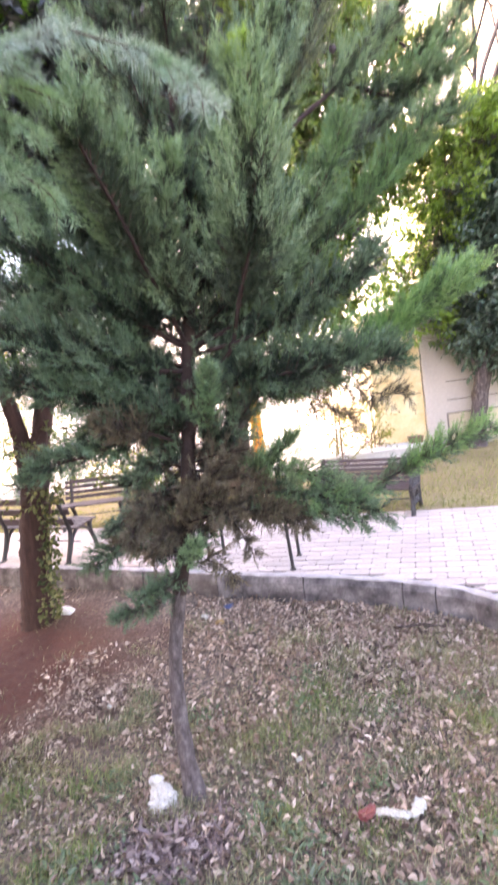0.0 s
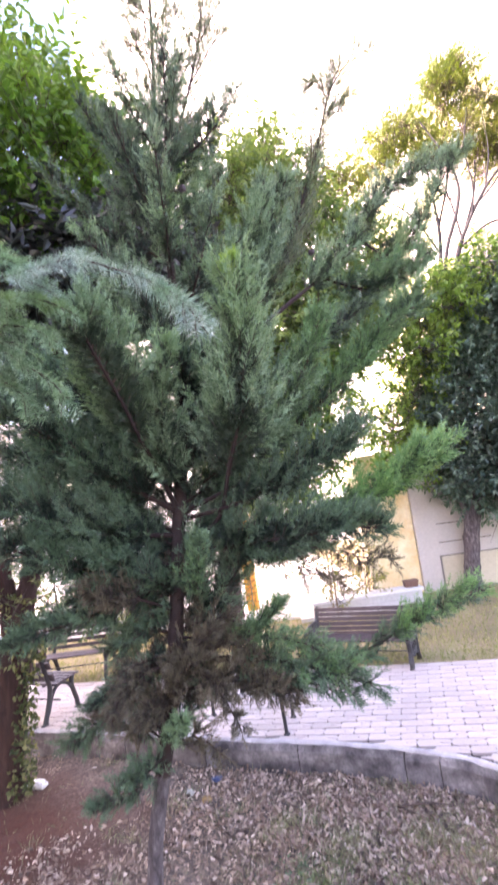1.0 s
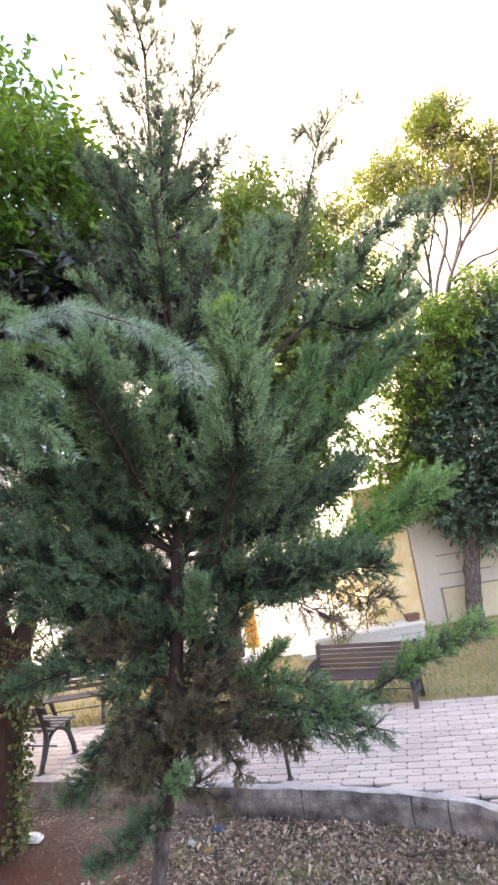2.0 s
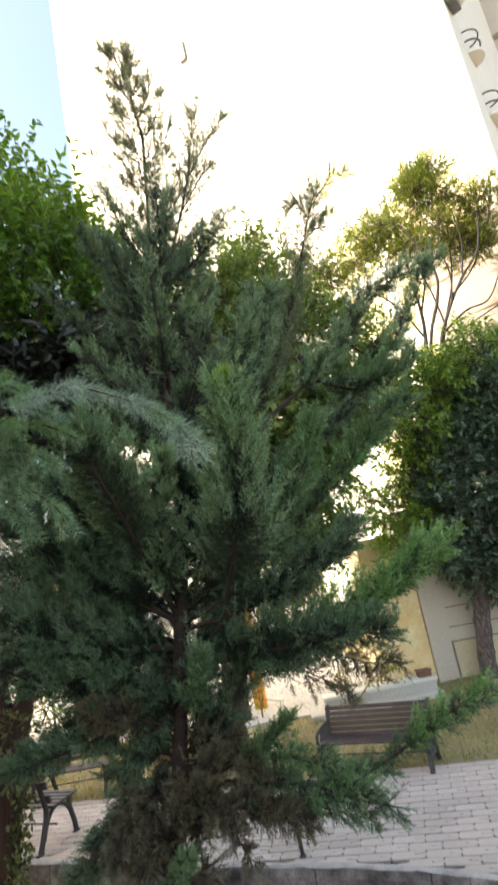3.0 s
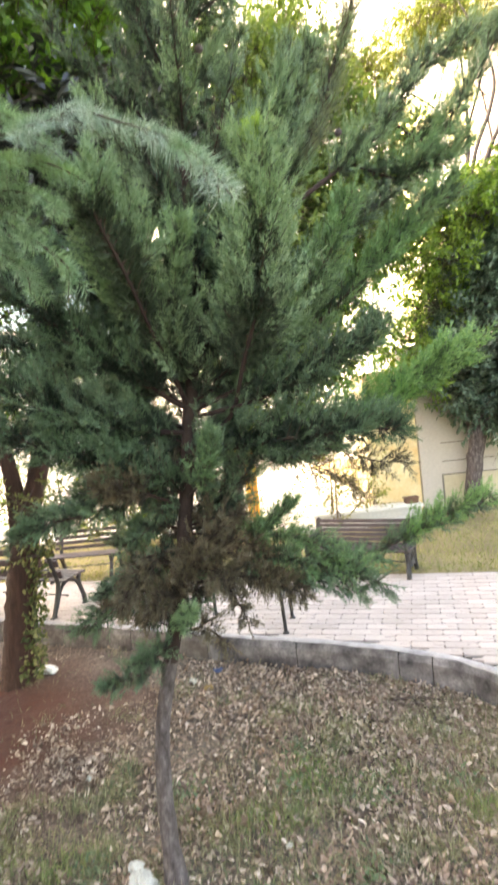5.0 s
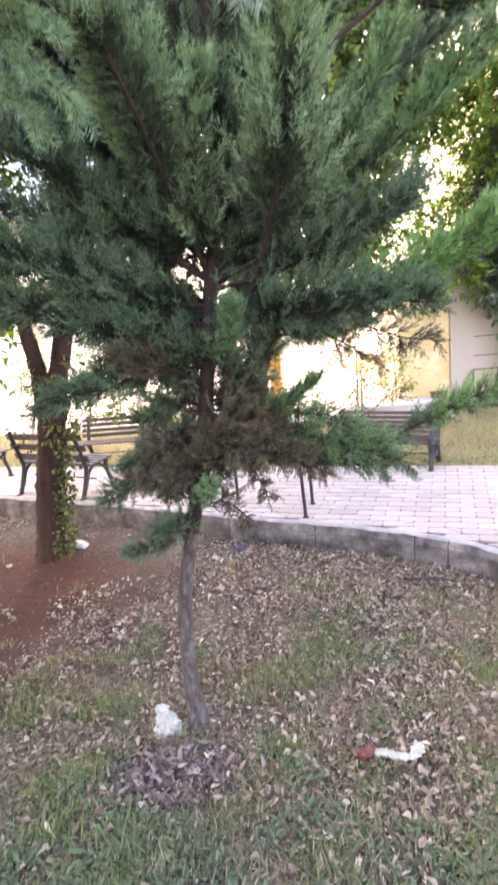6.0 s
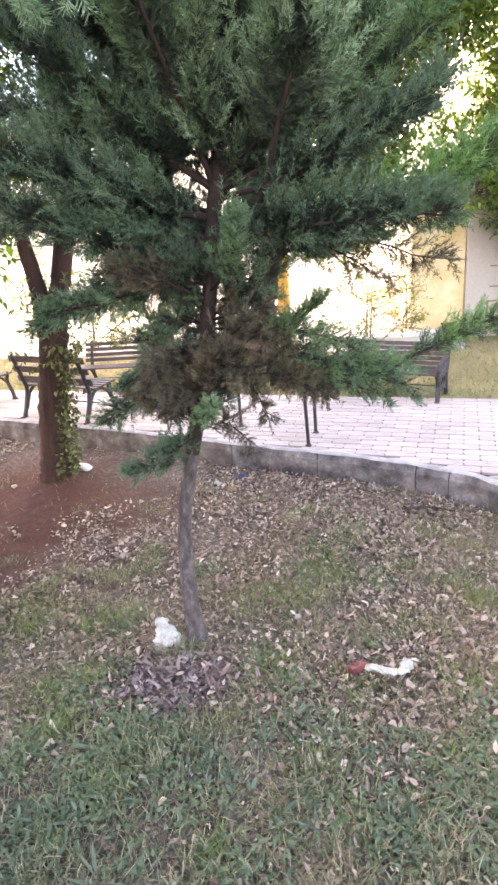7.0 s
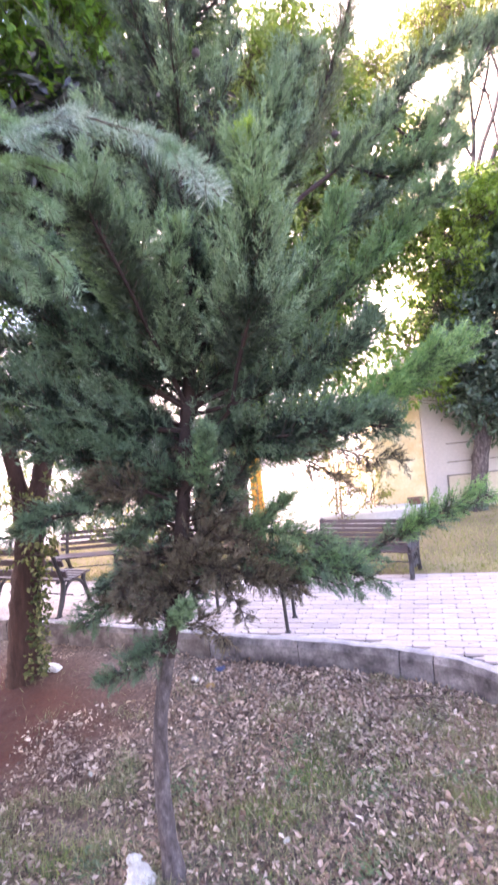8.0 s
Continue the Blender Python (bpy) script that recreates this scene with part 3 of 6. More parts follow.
def kerb():
    body = bmesh.new()
    rng = random.Random(5)
    whole = tagged(new("kerb"), "weathered grey concrete kerb between bed and paving", "kerb", kind="structure")
    turn = float(KERB_S[np.argmin(((KERB - np.array([1.38, 4.71])) ** 2).sum(1))])
    cuts = [turn - 0.98 * k for k in range(int(turn / 0.98), 0, -1)] + [turn, turn + 0.3] + [turn + 0.3 + 0.7 * k for k in range(1, 30) if turn + 0.3 + 0.7 * k < KERB_S[-1] - 0.4]
    for s, after in zip(cuts, cuts[1:]):
        ln = after - s
        rows, m = [], 7
        wear = rng.uniform(-0.006, 0.006)
        for k in range(m):
            p, nrm = kerb_at(s + 0.006 + (ln - 0.012) * k / (m - 1))
            prof = [(0.0, -0.1), (0.0, 0.19), (0.022, TOP + 0.012 + wear), (0.11, TOP + 0.016 + wear), (0.118, TOP - 0.1)]
            rows.append([(p[0] + nrm[0] * a, p[1] + nrm[1] * a, z + rng.uniform(-0.002, 0.002)) for a, z in prof])
        bm = bmesh.new()
        vv = [[bm.verts.new(c) for c in r] for r in rows]
        for a, b in zip(vv, vv[1:]):
            for k in range(4):
                bm.faces.new((a[k], b[k], b[k + 1], a[k + 1]))
        bm.faces.new(vv[0])
        bm.faces.new(vv[-1][::-1])
        # stones to the left are browner
        part("kerb_stone", bm, CONCRETE if p[0] > 0.3 else CONCRETE_BROWN, whole)
    rows = []
    for k in range(160):
        p, nrm = kerb_at(KERB_S[-1] * k / 161)
        rows.append([(p[0] + nrm[0] * a, p[1] + nrm[1] * a, z) for a, z in ((0.012, -0.1), (0.012, TOP - 0.03), (0.11, TOP - 0.03))])
    vv = [[body.verts.new(c) for c in r] for r in rows]
    for a, b in zip(vv, vv[1:]):
        for k in range(2):
            body.faces.new((a[k], b[k], b[k + 1], a[k + 1]))
    part("bedding", body, JOINT, whole)
    strip = bmesh.new()
    rows = []
    for k in range(240):
        p, nrm = kerb_at(0.3 + (KERB_S[-1] - 1.5) * k / 239)
        w = 0.034 + 0.01 * math.sin(k * 0.9) + 0.006 * math.sin(k * 2.3)
        rows.append([(p[0] + nrm[0] * a, p[1] + nrm[1] * a, z) for a, z in ((w, TOP + 0.012), (w + 0.01, TOP + 0.027), (0.1, TOP + 0.026), (0.106, TOP + 0.006))])
    vv = [[strip.verts.new(c) for c in r] for r in rows]
    for a, b in zip(vv, vv[1:]):
        for k in range(3):
            strip.faces.new((a[k], b[k], b[k + 1], a[k + 1]))
    part("mortar_strip", strip, MORTAR, whole, "pale mortar strip along the kerb's top", smooth=True)
    # dirt-filled joint between the kerb and the paving
    dirt = bmesh.new()
    rows = []
    for k in range(240):
        p, nrm = kerb_at(0.3 + (KERB_S[-1] - 1.5) * k / 239)
        w = 0.131 + 0.008 * math.sin(k * 1.7) + 0.005 * math.sin(k * 3.1)
        rows.append([(p[0] + nrm[0] * a, p[1] + nrm[1] * a, z) for a, z in ((0.107, TOP + 0.004), (0.112, TOP + 0.009), (w, TOP + 0.006), (w + 0.004, TOP - 0.02))])
    vv = [[dirt.verts.new(c) for c in r] for r in rows]
    for a, b in zip(vv, vv[1:]):
        for k in range(3):
            dirt.faces.new((a[k], b[k], b[k + 1], a[k + 1]))
    part("dirt_joint", dirt, JOINT, whole, "dark dirt-filled joint behind the kerb", smooth=True)


kerb()


def on_paving(x, y, gap=0.15):
    """Whether a place lies between the kerb and the lawn."""
    if y > far_edge(x) - 0.02:
        return False
    d = KERB - np.array([x, y])
    k = int(np.argmin((d**2).sum(1)))
    k = min(max(k, 1), len(KERB) - 2)
    t = unit(KERB[k + 1] - KERB[k - 1])
    off = np.array([x, y]) - KERB[k]
    return t[0] * off[1] - t[1] * off[0] > gap


def paving_bed():
    bm = bmesh.new()
    lo = [kerb_at(s)[0] + kerb_at(s)[1] * 0.119 for s in np.linspace(0.3, KERB_S[-1] - 0.1, 90)]
    hi = [(x, far_edge(x)) for x in np.linspace(lo[0][0], 9, 90)]
    a = [bm.verts.new((p[0], p[1], TOP - 0.022)) for p in lo]
    b = [bm.verts.new((p[0], p[1], TOP - 0.022)) for p in hi]
    for k in range(89):
        bm.faces.new((a[k], a[k + 1], b[k + 1], b[k]))
    bm.faces.new((a[-1], bm.verts.new((9, lo[-1][1], TOP - 0.022)), b[-1]))
    return tagged(part("pavement", bm, JOINT), "grey interlocking concrete paving of the garden path", "paving", kind="structure")


pavement = paving_bed()


# ---- benches ----
def bench(label, at, w=1.36, tall=1.0, rows=5):
    b = thing("park_bench", at, label, "bench", "benches along the path")
    b.scale = (1, 1, tall)
    for k in range(rows):
        s = k / (rows - 1)
        bm = boxed((w, 0.022, 0.064 if rows > 3 else 0.085), (0, 0.195 + 0.085 * s, (0.5 if rows < 6 else 0.42) + (0.28 if rows < 6 else 0.37) * s), 0.006, Euler((radians(-14), 0, 0)).to_matrix())
        part("back_slat", bm, SLAT, b)
    for k in range(5):
        bm = boxed((w, 0.066, 0.024), (0, -0.2 + 0.082 * k, 0.43 - 0.006 * k), 0.006)
        part("seat_slat", bm, SLAT, b)
    inset = 0.1 if rows < 6 else 0.03
    fy, ry = (-0.27, 0.31) if rows < 6 else (-0.2, 0.23)
    for x in (-w / 2 + inset, w / 2 - inset):
        rear = [(x, ry, 0.0), (x, 0.7 * ry + 0.02, 0.16), (x, 0.175, 0.36), (x, 0.21, 0.5), (x, 0.3, 0.79), (x, 0.315, 0.82)]
        front = [(x, fy, 0.0), (x, fy + 0.02, 0.12), (x, -0.19, 0.3), (x, -0.215, 0.41)]
        arch = [(x, -0.25, 0.1), (x, -0.16, 0.3), (x, 0.0, 0.375), (x, 0.14, 0.3), (x, 0.24, 0.1)]
        bear = [(x, -0.225, 0.405), (x, 0.0, 0.4), (x, 0.19, 0.385)]
        for name, path, r in (("rear_leg", rear, 0.03), ("front_leg", front, 0.03), ("leg_arch", arch, 0.022), ("seat_bearer", bear, 0.02)):
            v, q = tube(spline(path, 16), r, 8)
            me = mesh_of(name, v, q, IRON, True)
            child(new(name, me), b)
        for y in (fy, ry):
            part("foot", boxed((0.05, 0.09, 0.018), (x, y, 0.009), 0.004), IRON, b)
    if rows == 6:
        # cast scrollwork between the legs and up to the arm
        for x in (-w / 2 + 0.03, w / 2 - 0.03):
            for k in range(5):
                y = -0.13 + 0.075 * k
                scroll = [(x, y - 0.03, 0.12 + 0.03 * (k % 2)), (x, y + 0.04, 0.24), (x, y - 0.02, 0.36), (x, y + 0.05, 0.5), (x, y + 0.07, 0.6)]
                v, q = tube(spline(scroll, 12), 0.016, 6)
                child(new("scroll", mesh_of("scroll", v, q, IRON, True)), b)
            v, q = tube(spline([(x, -0.22, 0.4), (x, -0.2, 0.55), (x, 0.0, 0.62), (x, 0.22, 0.62)], 14), 0.022, 8)
            child(new("armrest", mesh_of("armrest", v, q, IRON, True)), b)
    bm = boxed((w - 0.2, 0.016, 0.016), (0, 0.02, 0.19), 0.004)
    part("stretcher", bm, IRON, b)
    return b


bench("dark slatted bench with cast-iron legs at the lawn edge", pose(1.723, 7.215, TOP, 0, 0, -32), 1.4, 0.8, 6)
bench("dark slatted bench seen from behind beside the ivy-clad tree", pose(-2.62, 7.46, TOP, 0, 0, 152), 1.36, 1.05, 3)
bench("dark slatted bench on the far side of the path", pose(-2.25, 8.8, TOP, 0, 0, -8), 1.14, 0.86, 4)
bench("dark slatted bench at the far end of the path", pose(-4.3, 8.15, TOP, 0, 0, 70), 1.3, 0.95, 3)


def post(x, y, h, lean):
    p = thing("metal_post", pose(x, y, TOP - 0.01, 0, lean, 0), "slim dark iron post standing in the paving", "post", "posts by the kerb")
    v, q = tube(np.array([(0, 0, 0), (0, 0, h * 0.5), (0, 0, h)]), 0.019, 10)
    child(new("shaft", mesh_of("shaft", v, q, IRON, True)), p)
    bm = bmesh.new()
    bmesh.ops.create_uvsphere(bm, u_segments=10, v_segments=6, radius=0.026, matrix=Matrix.Translation((0, 0, h)))
    part("cap", bm, IRON, p, smooth=True)
    bm = bmesh.new()
    bmesh.ops.create_cone(bm, cap_ends=True, segments=12, radius1=0.04, radius2=0.03, depth=0.02, matrix=Matrix.Translation((0, 0, 0.012)))
    part("collar", bm, IRON, p)


post(0.48, 5.52, 0.62, -2)
post(0.6, 5.91, 0.62, -1)
post(-0.24, 6.35, 0.6, 0)

# ---- the tall cypress in the bed ----
rng = np.random.default_rng(21)
cypress = thing("cypress_tree", pose(-0.51, 2.83, 0), "tall feathery blue-green cypress with a bare slender trunk", "tree")
O = np.array([-0.51, 2.83, 0.0])


def rel(points):
    return [tuple(np.array(p) - O) for p in points]


TRUNK = rel([(-0.47, 2.81, -0.05), (-0.487, 2.82, 0.25), (-0.487, 2.83, 0.56), (-0.465, 2.84, 0.85), (-0.422, 2.84, 1.06), (-0.312, 2.86, 1.5), (-0.235, 2.9, 1.86), (-0.15, 2.98, 2.43), (-0.11, 3.05, 2.67), (-0.06, 3.15, 3.00), (-0.03, 3.22, 3.37), (0.0, 3.25, 3.97), (0.01, 3.27, 4.58), (0.02, 3.28, 5.00), (0.07, 3.28, 5.57), (0.1, 3.28, 6.02), (0.07, 3.28, 6.3), (0.03, 3.28, 6.62), (-0.03, 3.28, 6.88)])
n = 90
path = spline(TRUNK, n)
z = path[:, 2]
radii = np.interp(z, [-0.05, 0.05, 0.25, 1.0, 2.4, 3.4, 4.5, 5.5, 7.0], [0.11, 0.074, 0.047, 0.038, 0.037, 0.036, 0.02, 0.01, 0.003])
k = int(np.argmax(z > 1.32))
v, q = tube(path[: k + 1], radii[: k + 1], 14, 0.045, rng)
child(new("trunk", mesh_of("trunk", v, q, BARK, True)), cypress)
# upper trunk takes the darker limb bark: crown shade put into its colour
v, q = tube(path[k - 1 :], radii[k - 1 :] * 1.04, 14, 0.045, rng)
tagged(child(new("upper_trunk", mesh_of("upper_trunk", v, q, LIMB, True)), cypress), "upper trunk, crown shade put into its brown bark colour")


def at_height(h):
    return np.array([np.interp(h, z, path[:, k]) for k in range(3)])


def cy(points, r0, r1, reach, count, **kw):
    root = at_height(points[0][2]) + O
    if np.linalg.norm(root - points[0]) < 0.25:
        points = [tuple(root), *points[1:]]
    return bough(cypress, rel(points), r0, r1, reach, count, rng, **kw)


# front shoots
cy([(-0.13, 2.98, 2.32), (0.08, 2.90, 2.49), (0.16, 2.72, 2.72), (0.23, 2.55, 2.93), (0.27, 2.45, 3.16), (0.29, 2.40, 3.43), (0.29, 2.36, 3.68)], 0.015, 0.003, 0.44, 104, start=0.36, lift=0.14, mat=CYPRESS_GREY, taper=0.62, clear=0.46, spread=(0.8, 1.6))
cy([(-0.13, 3.02, 2.55), (-0.20, 2.90, 2.77), (-0.27, 2.65, 3.00), (-0.33, 2.42, 3.22), (-0.38, 2.30, 3.38), (-0.40, 2.26, 3.48)], 0.014, 0.003, 0.32, 84, start=0.36, lift=0.2, mat=CYPRESS_GREY, taper=0.5, clear=0.8)
cy([(-0.08, 3.05, 2.67), (-0.14, 2.85, 2.86), (-0.14, 2.70, 3.06), (-0.10, 2.62, 3.25), (-0.06, 2.60, 3.41)], 0.012, 0.003, 0.26, 44, start=0.25, mat=CYPRESS_GREY)
cy([(-0.07, 3.00, 2.54), (0.27, 2.85, 2.70), (0.46, 2.78, 2.95), (0.61, 2.74, 3.17), (0.71, 2.72, 3.38), (0.77, 2.72, 3.50)], 0.014, 0.003, 0.2, 52, start=0.3, lift=0.15, mat=CYPRESS_FRESH, taper=0.5)
cy([(-0.07, 3.00, 2.51), (0.21, 2.80, 2.56), (0.49, 2.70, 2.66), (0.71, 2.66, 2.74), (0.86, 2.66, 2.87)], 0.014, 0.003, 0.28, 54, start=0.25)
cy([(0.29, 2.37, 3.6), (0.29, 2.36, 3.68), (0.295, 2.36, 3.73)], 0.003, 0.002, 0.075, 12, start=0.0, lift=0.3, size=0.1, mat=CYPRESS_LIME)
cy([(0.71, 2.72, 3.38), (0.75, 2.72, 3.46), (0.78, 2.72, 3.52)], 0.003, 0.002, 0.08, 12, start=0.1, lift=0.4, size=0.08, mat=CYPRESS_FRESH)
# limbs to the right
cy([(-0.17, 2.98, 2.30), (0.17, 2.94, 2.24), (0.55, 2.85, 2.31), (0.90, 2.75, 2.47), (1.12, 2.70, 2.58), (1.30, 2.70, 2.65)], 0.014, 0.003, 0.27, 90, start=0.28, lift=0.25, size=0.175, mat=CYPRESS_BRIGHT, taper=0.5, clear=0.45, spread=(0.5, 1.0))
cy([(-0.17, 3.00, 2.31), (0.15, 2.80, 2.34), (0.43, 2.65, 2.36), (0.69, 2.60, 2.37), (0.91, 2.58, 2.36)], 0.015, 0.003, 0.3, 64, start=0.2, lift=0.2)
cy([(-0.26, 2.92, 1.73), (0.13, 2.98, 1.6), (0.47, 3.00, 1.56), (0.74, 3.00, 1.62), (1.10, 3.05, 1.73), (1.60, 3.10, 1.85)], 0.013, 0.003, 0.14, 44, start=0.42, lift=0.05, size=0.12, taper=0.3, rise=0.05)
cy([(0.74, 3.0, 1.62), (0.95, 3.02, 1.68), (1.25, 3.06, 1.79), (1.62, 3.1, 1.86)], 0.008, 0.002, 0.14, 46, start=0.4, lift=0.15, size=0.11, mat=CYPRESS_BRIGHT, taper=0.25, rise=0.1)
cy([(-0.1, 2.86, 1.8), (0.2, 2.76, 1.77), (0.45, 2.68, 1.72), (0.68, 2.62, 1.63)], 0.009, 0.002, 0.17, 20, start=0.3, lift=0.05, size=0.13, mat=CYPRESS_FRESH, taper=0.4, rise=0.0)
cy([(-0.25, 2.92, 1.81), (0.05, 2.80, 1.76), (0.33, 2.70, 1.73), (0.55, 2.62, 1.65), (0.75, 2.58, 1.57)], 0.012, 0.003, 0.17, 24, start=0.25, lift=-0.1, size=0.13, mat=CYPRESS, taper=0.4, rise=-0.02)
cy([(-0.24, 2.95, 1.86), (0.0, 2.8, 1.85), (0.2, 2.72, 1.92), (0.36, 2.68, 2.03)], 0.01, 0.003, 0.15, 20, start=0.35, lift=0.3, size=0.13, mat=CYPRESS_FRESH, rise=0.2, spread=(0.4, 0.8))
cy([(-0.28, 2.90, 1.63), (-0.02, 2.75, 1.68), (0.17, 2.68, 1.65), (0.34, 2.64, 1.57)], 0.01, 0.003, 0.2, 32, start=0.3, lift=0.1, mat=CYPRESS_DRY)
cy([(-0.07, 3.10, 2.67), (0.45, 3.10, 2.85), (0.92, 3.05, 3.19), (1.25, 3.00, 3.48), (1.48, 3.00, 3.63)], 0.017, 0.003, 0.22, 70, start=0.25, lift=0.1, mat=CYPRESS_FRESH, taper=0.35)
cy([(-0.04, 3.15, 2.87), (0.41, 3.20, 3.19), (0.86, 3.20, 3.49), (1.21, 3.20, 3.70)], 0.016, 0.003, 0.22, 46, start=0.25, lift=0.1, mat=CYPRESS)
cy([(-0.24, 3.00, 1.86), (0.02, 2.84, 1.88), (0.24, 2.71, 1.88), (0.45, 2.66, 1.81), (0.60, 2.63, 1.70)], 0.010, 0.002, 0.18, 18, start=0.3, lift=0.12, size=0.15, mat=CYPRESS_FRESH, taper=0.4, rise=0.1, spread=(0.4, 0.8))
cy([(-0.26, 2.99, 1.71), (0.05, 2.81, 1.71), (0.29, 2.69, 1.67), (0.49, 2.64, 1.60), (0.64, 2.63, 1.53)], 0.009, 0.002, 0.15, 15, start=0.3, lift=0.05, size=0.14, mat=CYPRESS, taper=0.4, rise=0.05, spread=(0.5, 1.0))
# dry twigs hanging under them
cy([(0.15, 2.80, 2.34), (0.39, 2.84, 2.25), (0.56, 2.83, 2.15), (0.72, 2.81, 2.04)], 0.006, 0.002, 0.16, 14, start=0.2, lift=-0.1, size=0.12, mat=CYPRESS_DRY, taper=0.4, rise=0.0, step=0.03)
cy([(0.43, 2.82, 2.3), (0.66, 2.84, 2.24), (0.84, 2.84, 2.17), (0.98, 2.82, 2.14)], 0.006, 0.002, 0.14, 12, start=0.2, lift=-0.1, size=0.12, mat=CYPRESS_DRY, taper=0.4, rise=0.0, step=0.03)
# limbs to the left
cy([(-0.13, 3.05, 2.55), (-0.40, 2.85, 2.75), (-0.68, 2.75, 2.97), (-0.93, 2.70, 3.19), (-1.14, 2.70, 3.34)], 0.016, 0.003, 0.36, 72, start=0.15)
cy([(-0.14, 3.03, 2.43), (-0.43, 2.85, 2.48), (-0.71, 2.72, 2.58), (-0.96, 2.66, 2.70), (-1.22, 2.66, 2.80)], 0.016, 0.003, 0.36, 76, start=0.15)
cy([(-0.17, 3.00, 2.28), (-0.46, 2.85, 2.29), (-0.71, 2.75, 2.38), (-0.96, 2.70, 2.51), (-1.17, 2.70, 2.60)], 0.015, 0.003, 0.3, 54, start=0.15)
cy([(-0.10, 3.10, 2.71), (-0.36, 3.00, 3.00), (-0.61, 2.85, 3.28), (-0.82, 2.80, 3.46)], 0.015, 0.003, 0.34, 60, start=0.15)
cy([(-0.07, 3.20, 2.87), (-0.34, 3.30, 3.17), (-0.68, 3.35, 3.38), (-1.07, 3.40, 3.52), (-1.38, 3.40, 3.61)], 0.015, 0.003, 0.4, 60, start=0.15)
cy([(-0.10, 3.15, 2.67), (-0.45, 3.30, 2.87), (-0.85, 3.40, 2.94), (-1.25, 3.50, 3.08), (-1.56, 3.50, 3.21)], 0.015, 0.003, 0.4, 64, start=0.15)
cy([(-0.14, 3.10, 2.45), (-0.49, 3.30, 2.57), (-0.90, 3.40, 2.74), (-1.31, 3.50, 2.87), (-1.61, 3.50, 2.96)], 0.015, 0.003, 0.36, 60, start=0.15)
cy([(-0.21, 2.95, 2.03), (-0.38, 2.80, 2.14), (-0.53, 2.70, 2.18), (-0.62, 2.65, 2.24)], 0.01, 0.003, 0.17, 20, start=0.35, mat=CYPRESS_DRY)
cy([(-0.25, 2.95, 1.83), (-0.49, 2.85, 1.79), (-0.59, 2.75, 1.71), (-0.70, 2.70, 1.64)], 0.009, 0.003, 0.13, 20, start=0.3, lift=-0.25, size=0.11, mat=CYPRESS, rise=-0.05)
cy([(-0.25, 2.92, 1.78), (-0.40, 2.75, 1.78), (-0.51, 2.65, 1.71), (-0.56, 2.60, 1.61)], 0.009, 0.003, 0.13, 26, start=0.3, lift=-0.2, size=0.11, mat=CYPRESS_DRY, rise=-0.05)
cy([(-0.21, 2.95, 2.18), (-0.47, 2.85, 2.13), (-0.74, 2.75, 2.06), (-0.98, 2.70, 2.05)], 0.01, 0.003, 0.18, 32, start=0.25, lift=0)
cy([(-0.20, 2.95, 2.26), (-0.55, 3.00, 2.21), (-0.93, 3.10, 2.05), (-1.29, 3.15, 1.92)], 0.01, 0.003, 0.2, 34, start=0.3, lift=0)
# drooping lower limbs
cy([(-0.29, 2.99, 1.63), (-0.50, 2.93, 1.60), (-0.70, 2.91, 1.53), (-0.86, 2.89, 1.45)], 0.008, 0.002, 0.16, 34, start=0.2, lift=-0.1, size=0.12, mat=CYPRESS, taper=0.4, rise=0.0)
cy([(-0.27, 2.98, 1.77), (-0.42, 2.90, 1.74), (-0.56, 2.88, 1.63), (-0.64, 2.85, 1.53)], 0.008, 0.002, 0.17, 34, start=0.2, lift=-0.1, size=0.12, mat=CYPRESS_DRY, taper=0.4, rise=0.0)
cy([(-0.17, 3.18, 2.34), (-0.46, 3.22, 2.48), (-0.81, 3.34, 2.54), (-1.19, 3.43, 2.54), (-1.57, 3.52, 2.51)], 0.012, 0.002, 0.24, 60, start=0.3, lift=0.05, size=0.14, mat=CYPRESS, taper=0.35, rise=0.05)
cy([(-0.25, 2.92, 1.92), (-0.38, 2.96, 1.94), (-0.5, 3.02, 1.88), (-0.6, 3.05, 1.8)], 0.008, 0.002, 0.16, 26, start=0.2, lift=-0.05, size=0.12, mat=CYPRESS, taper=0.4, rise=0.0)
cy([(-0.23, 2.95, 2.05), (-0.4, 3.05, 2.12), (-0.6, 3.15, 2.12), (-0.8, 3.22, 2.08)], 0.009, 0.002, 0.18, 28, start=0.2, lift=0.0, size=0.12, mat=CYPRESS, taper=0.4, rise=0.0)
# growth behind the fork of the front shoots
cy([(-0.17, 2.96, 2.26), (-0.02, 3.12, 2.36), (0.08, 3.25, 2.5), (0.12, 3.33, 2.66)], 0.009, 0.002, 0.22, 28, start=0.1, size=0.13, mat=CYPRESS, taper=0.4)
cy([(-0.16, 2.97, 2.3), (-0.32, 3.1, 2.4), (-0.42, 3.22, 2.54), (-0.46, 3.3, 2.7)], 0.009, 0.002, 0.22, 28, start=0.1, size=0.13, mat=CYPRESS, taper=0.4)
cy([(-0.19, 2.95, 2.16), (-0.24, 3.12, 2.24), (-0.22, 3.24, 2.38)], 0.008, 0.002, 0.2, 20, start=0.1, size=0.12, mat=CYPRESS, taper=0.4)
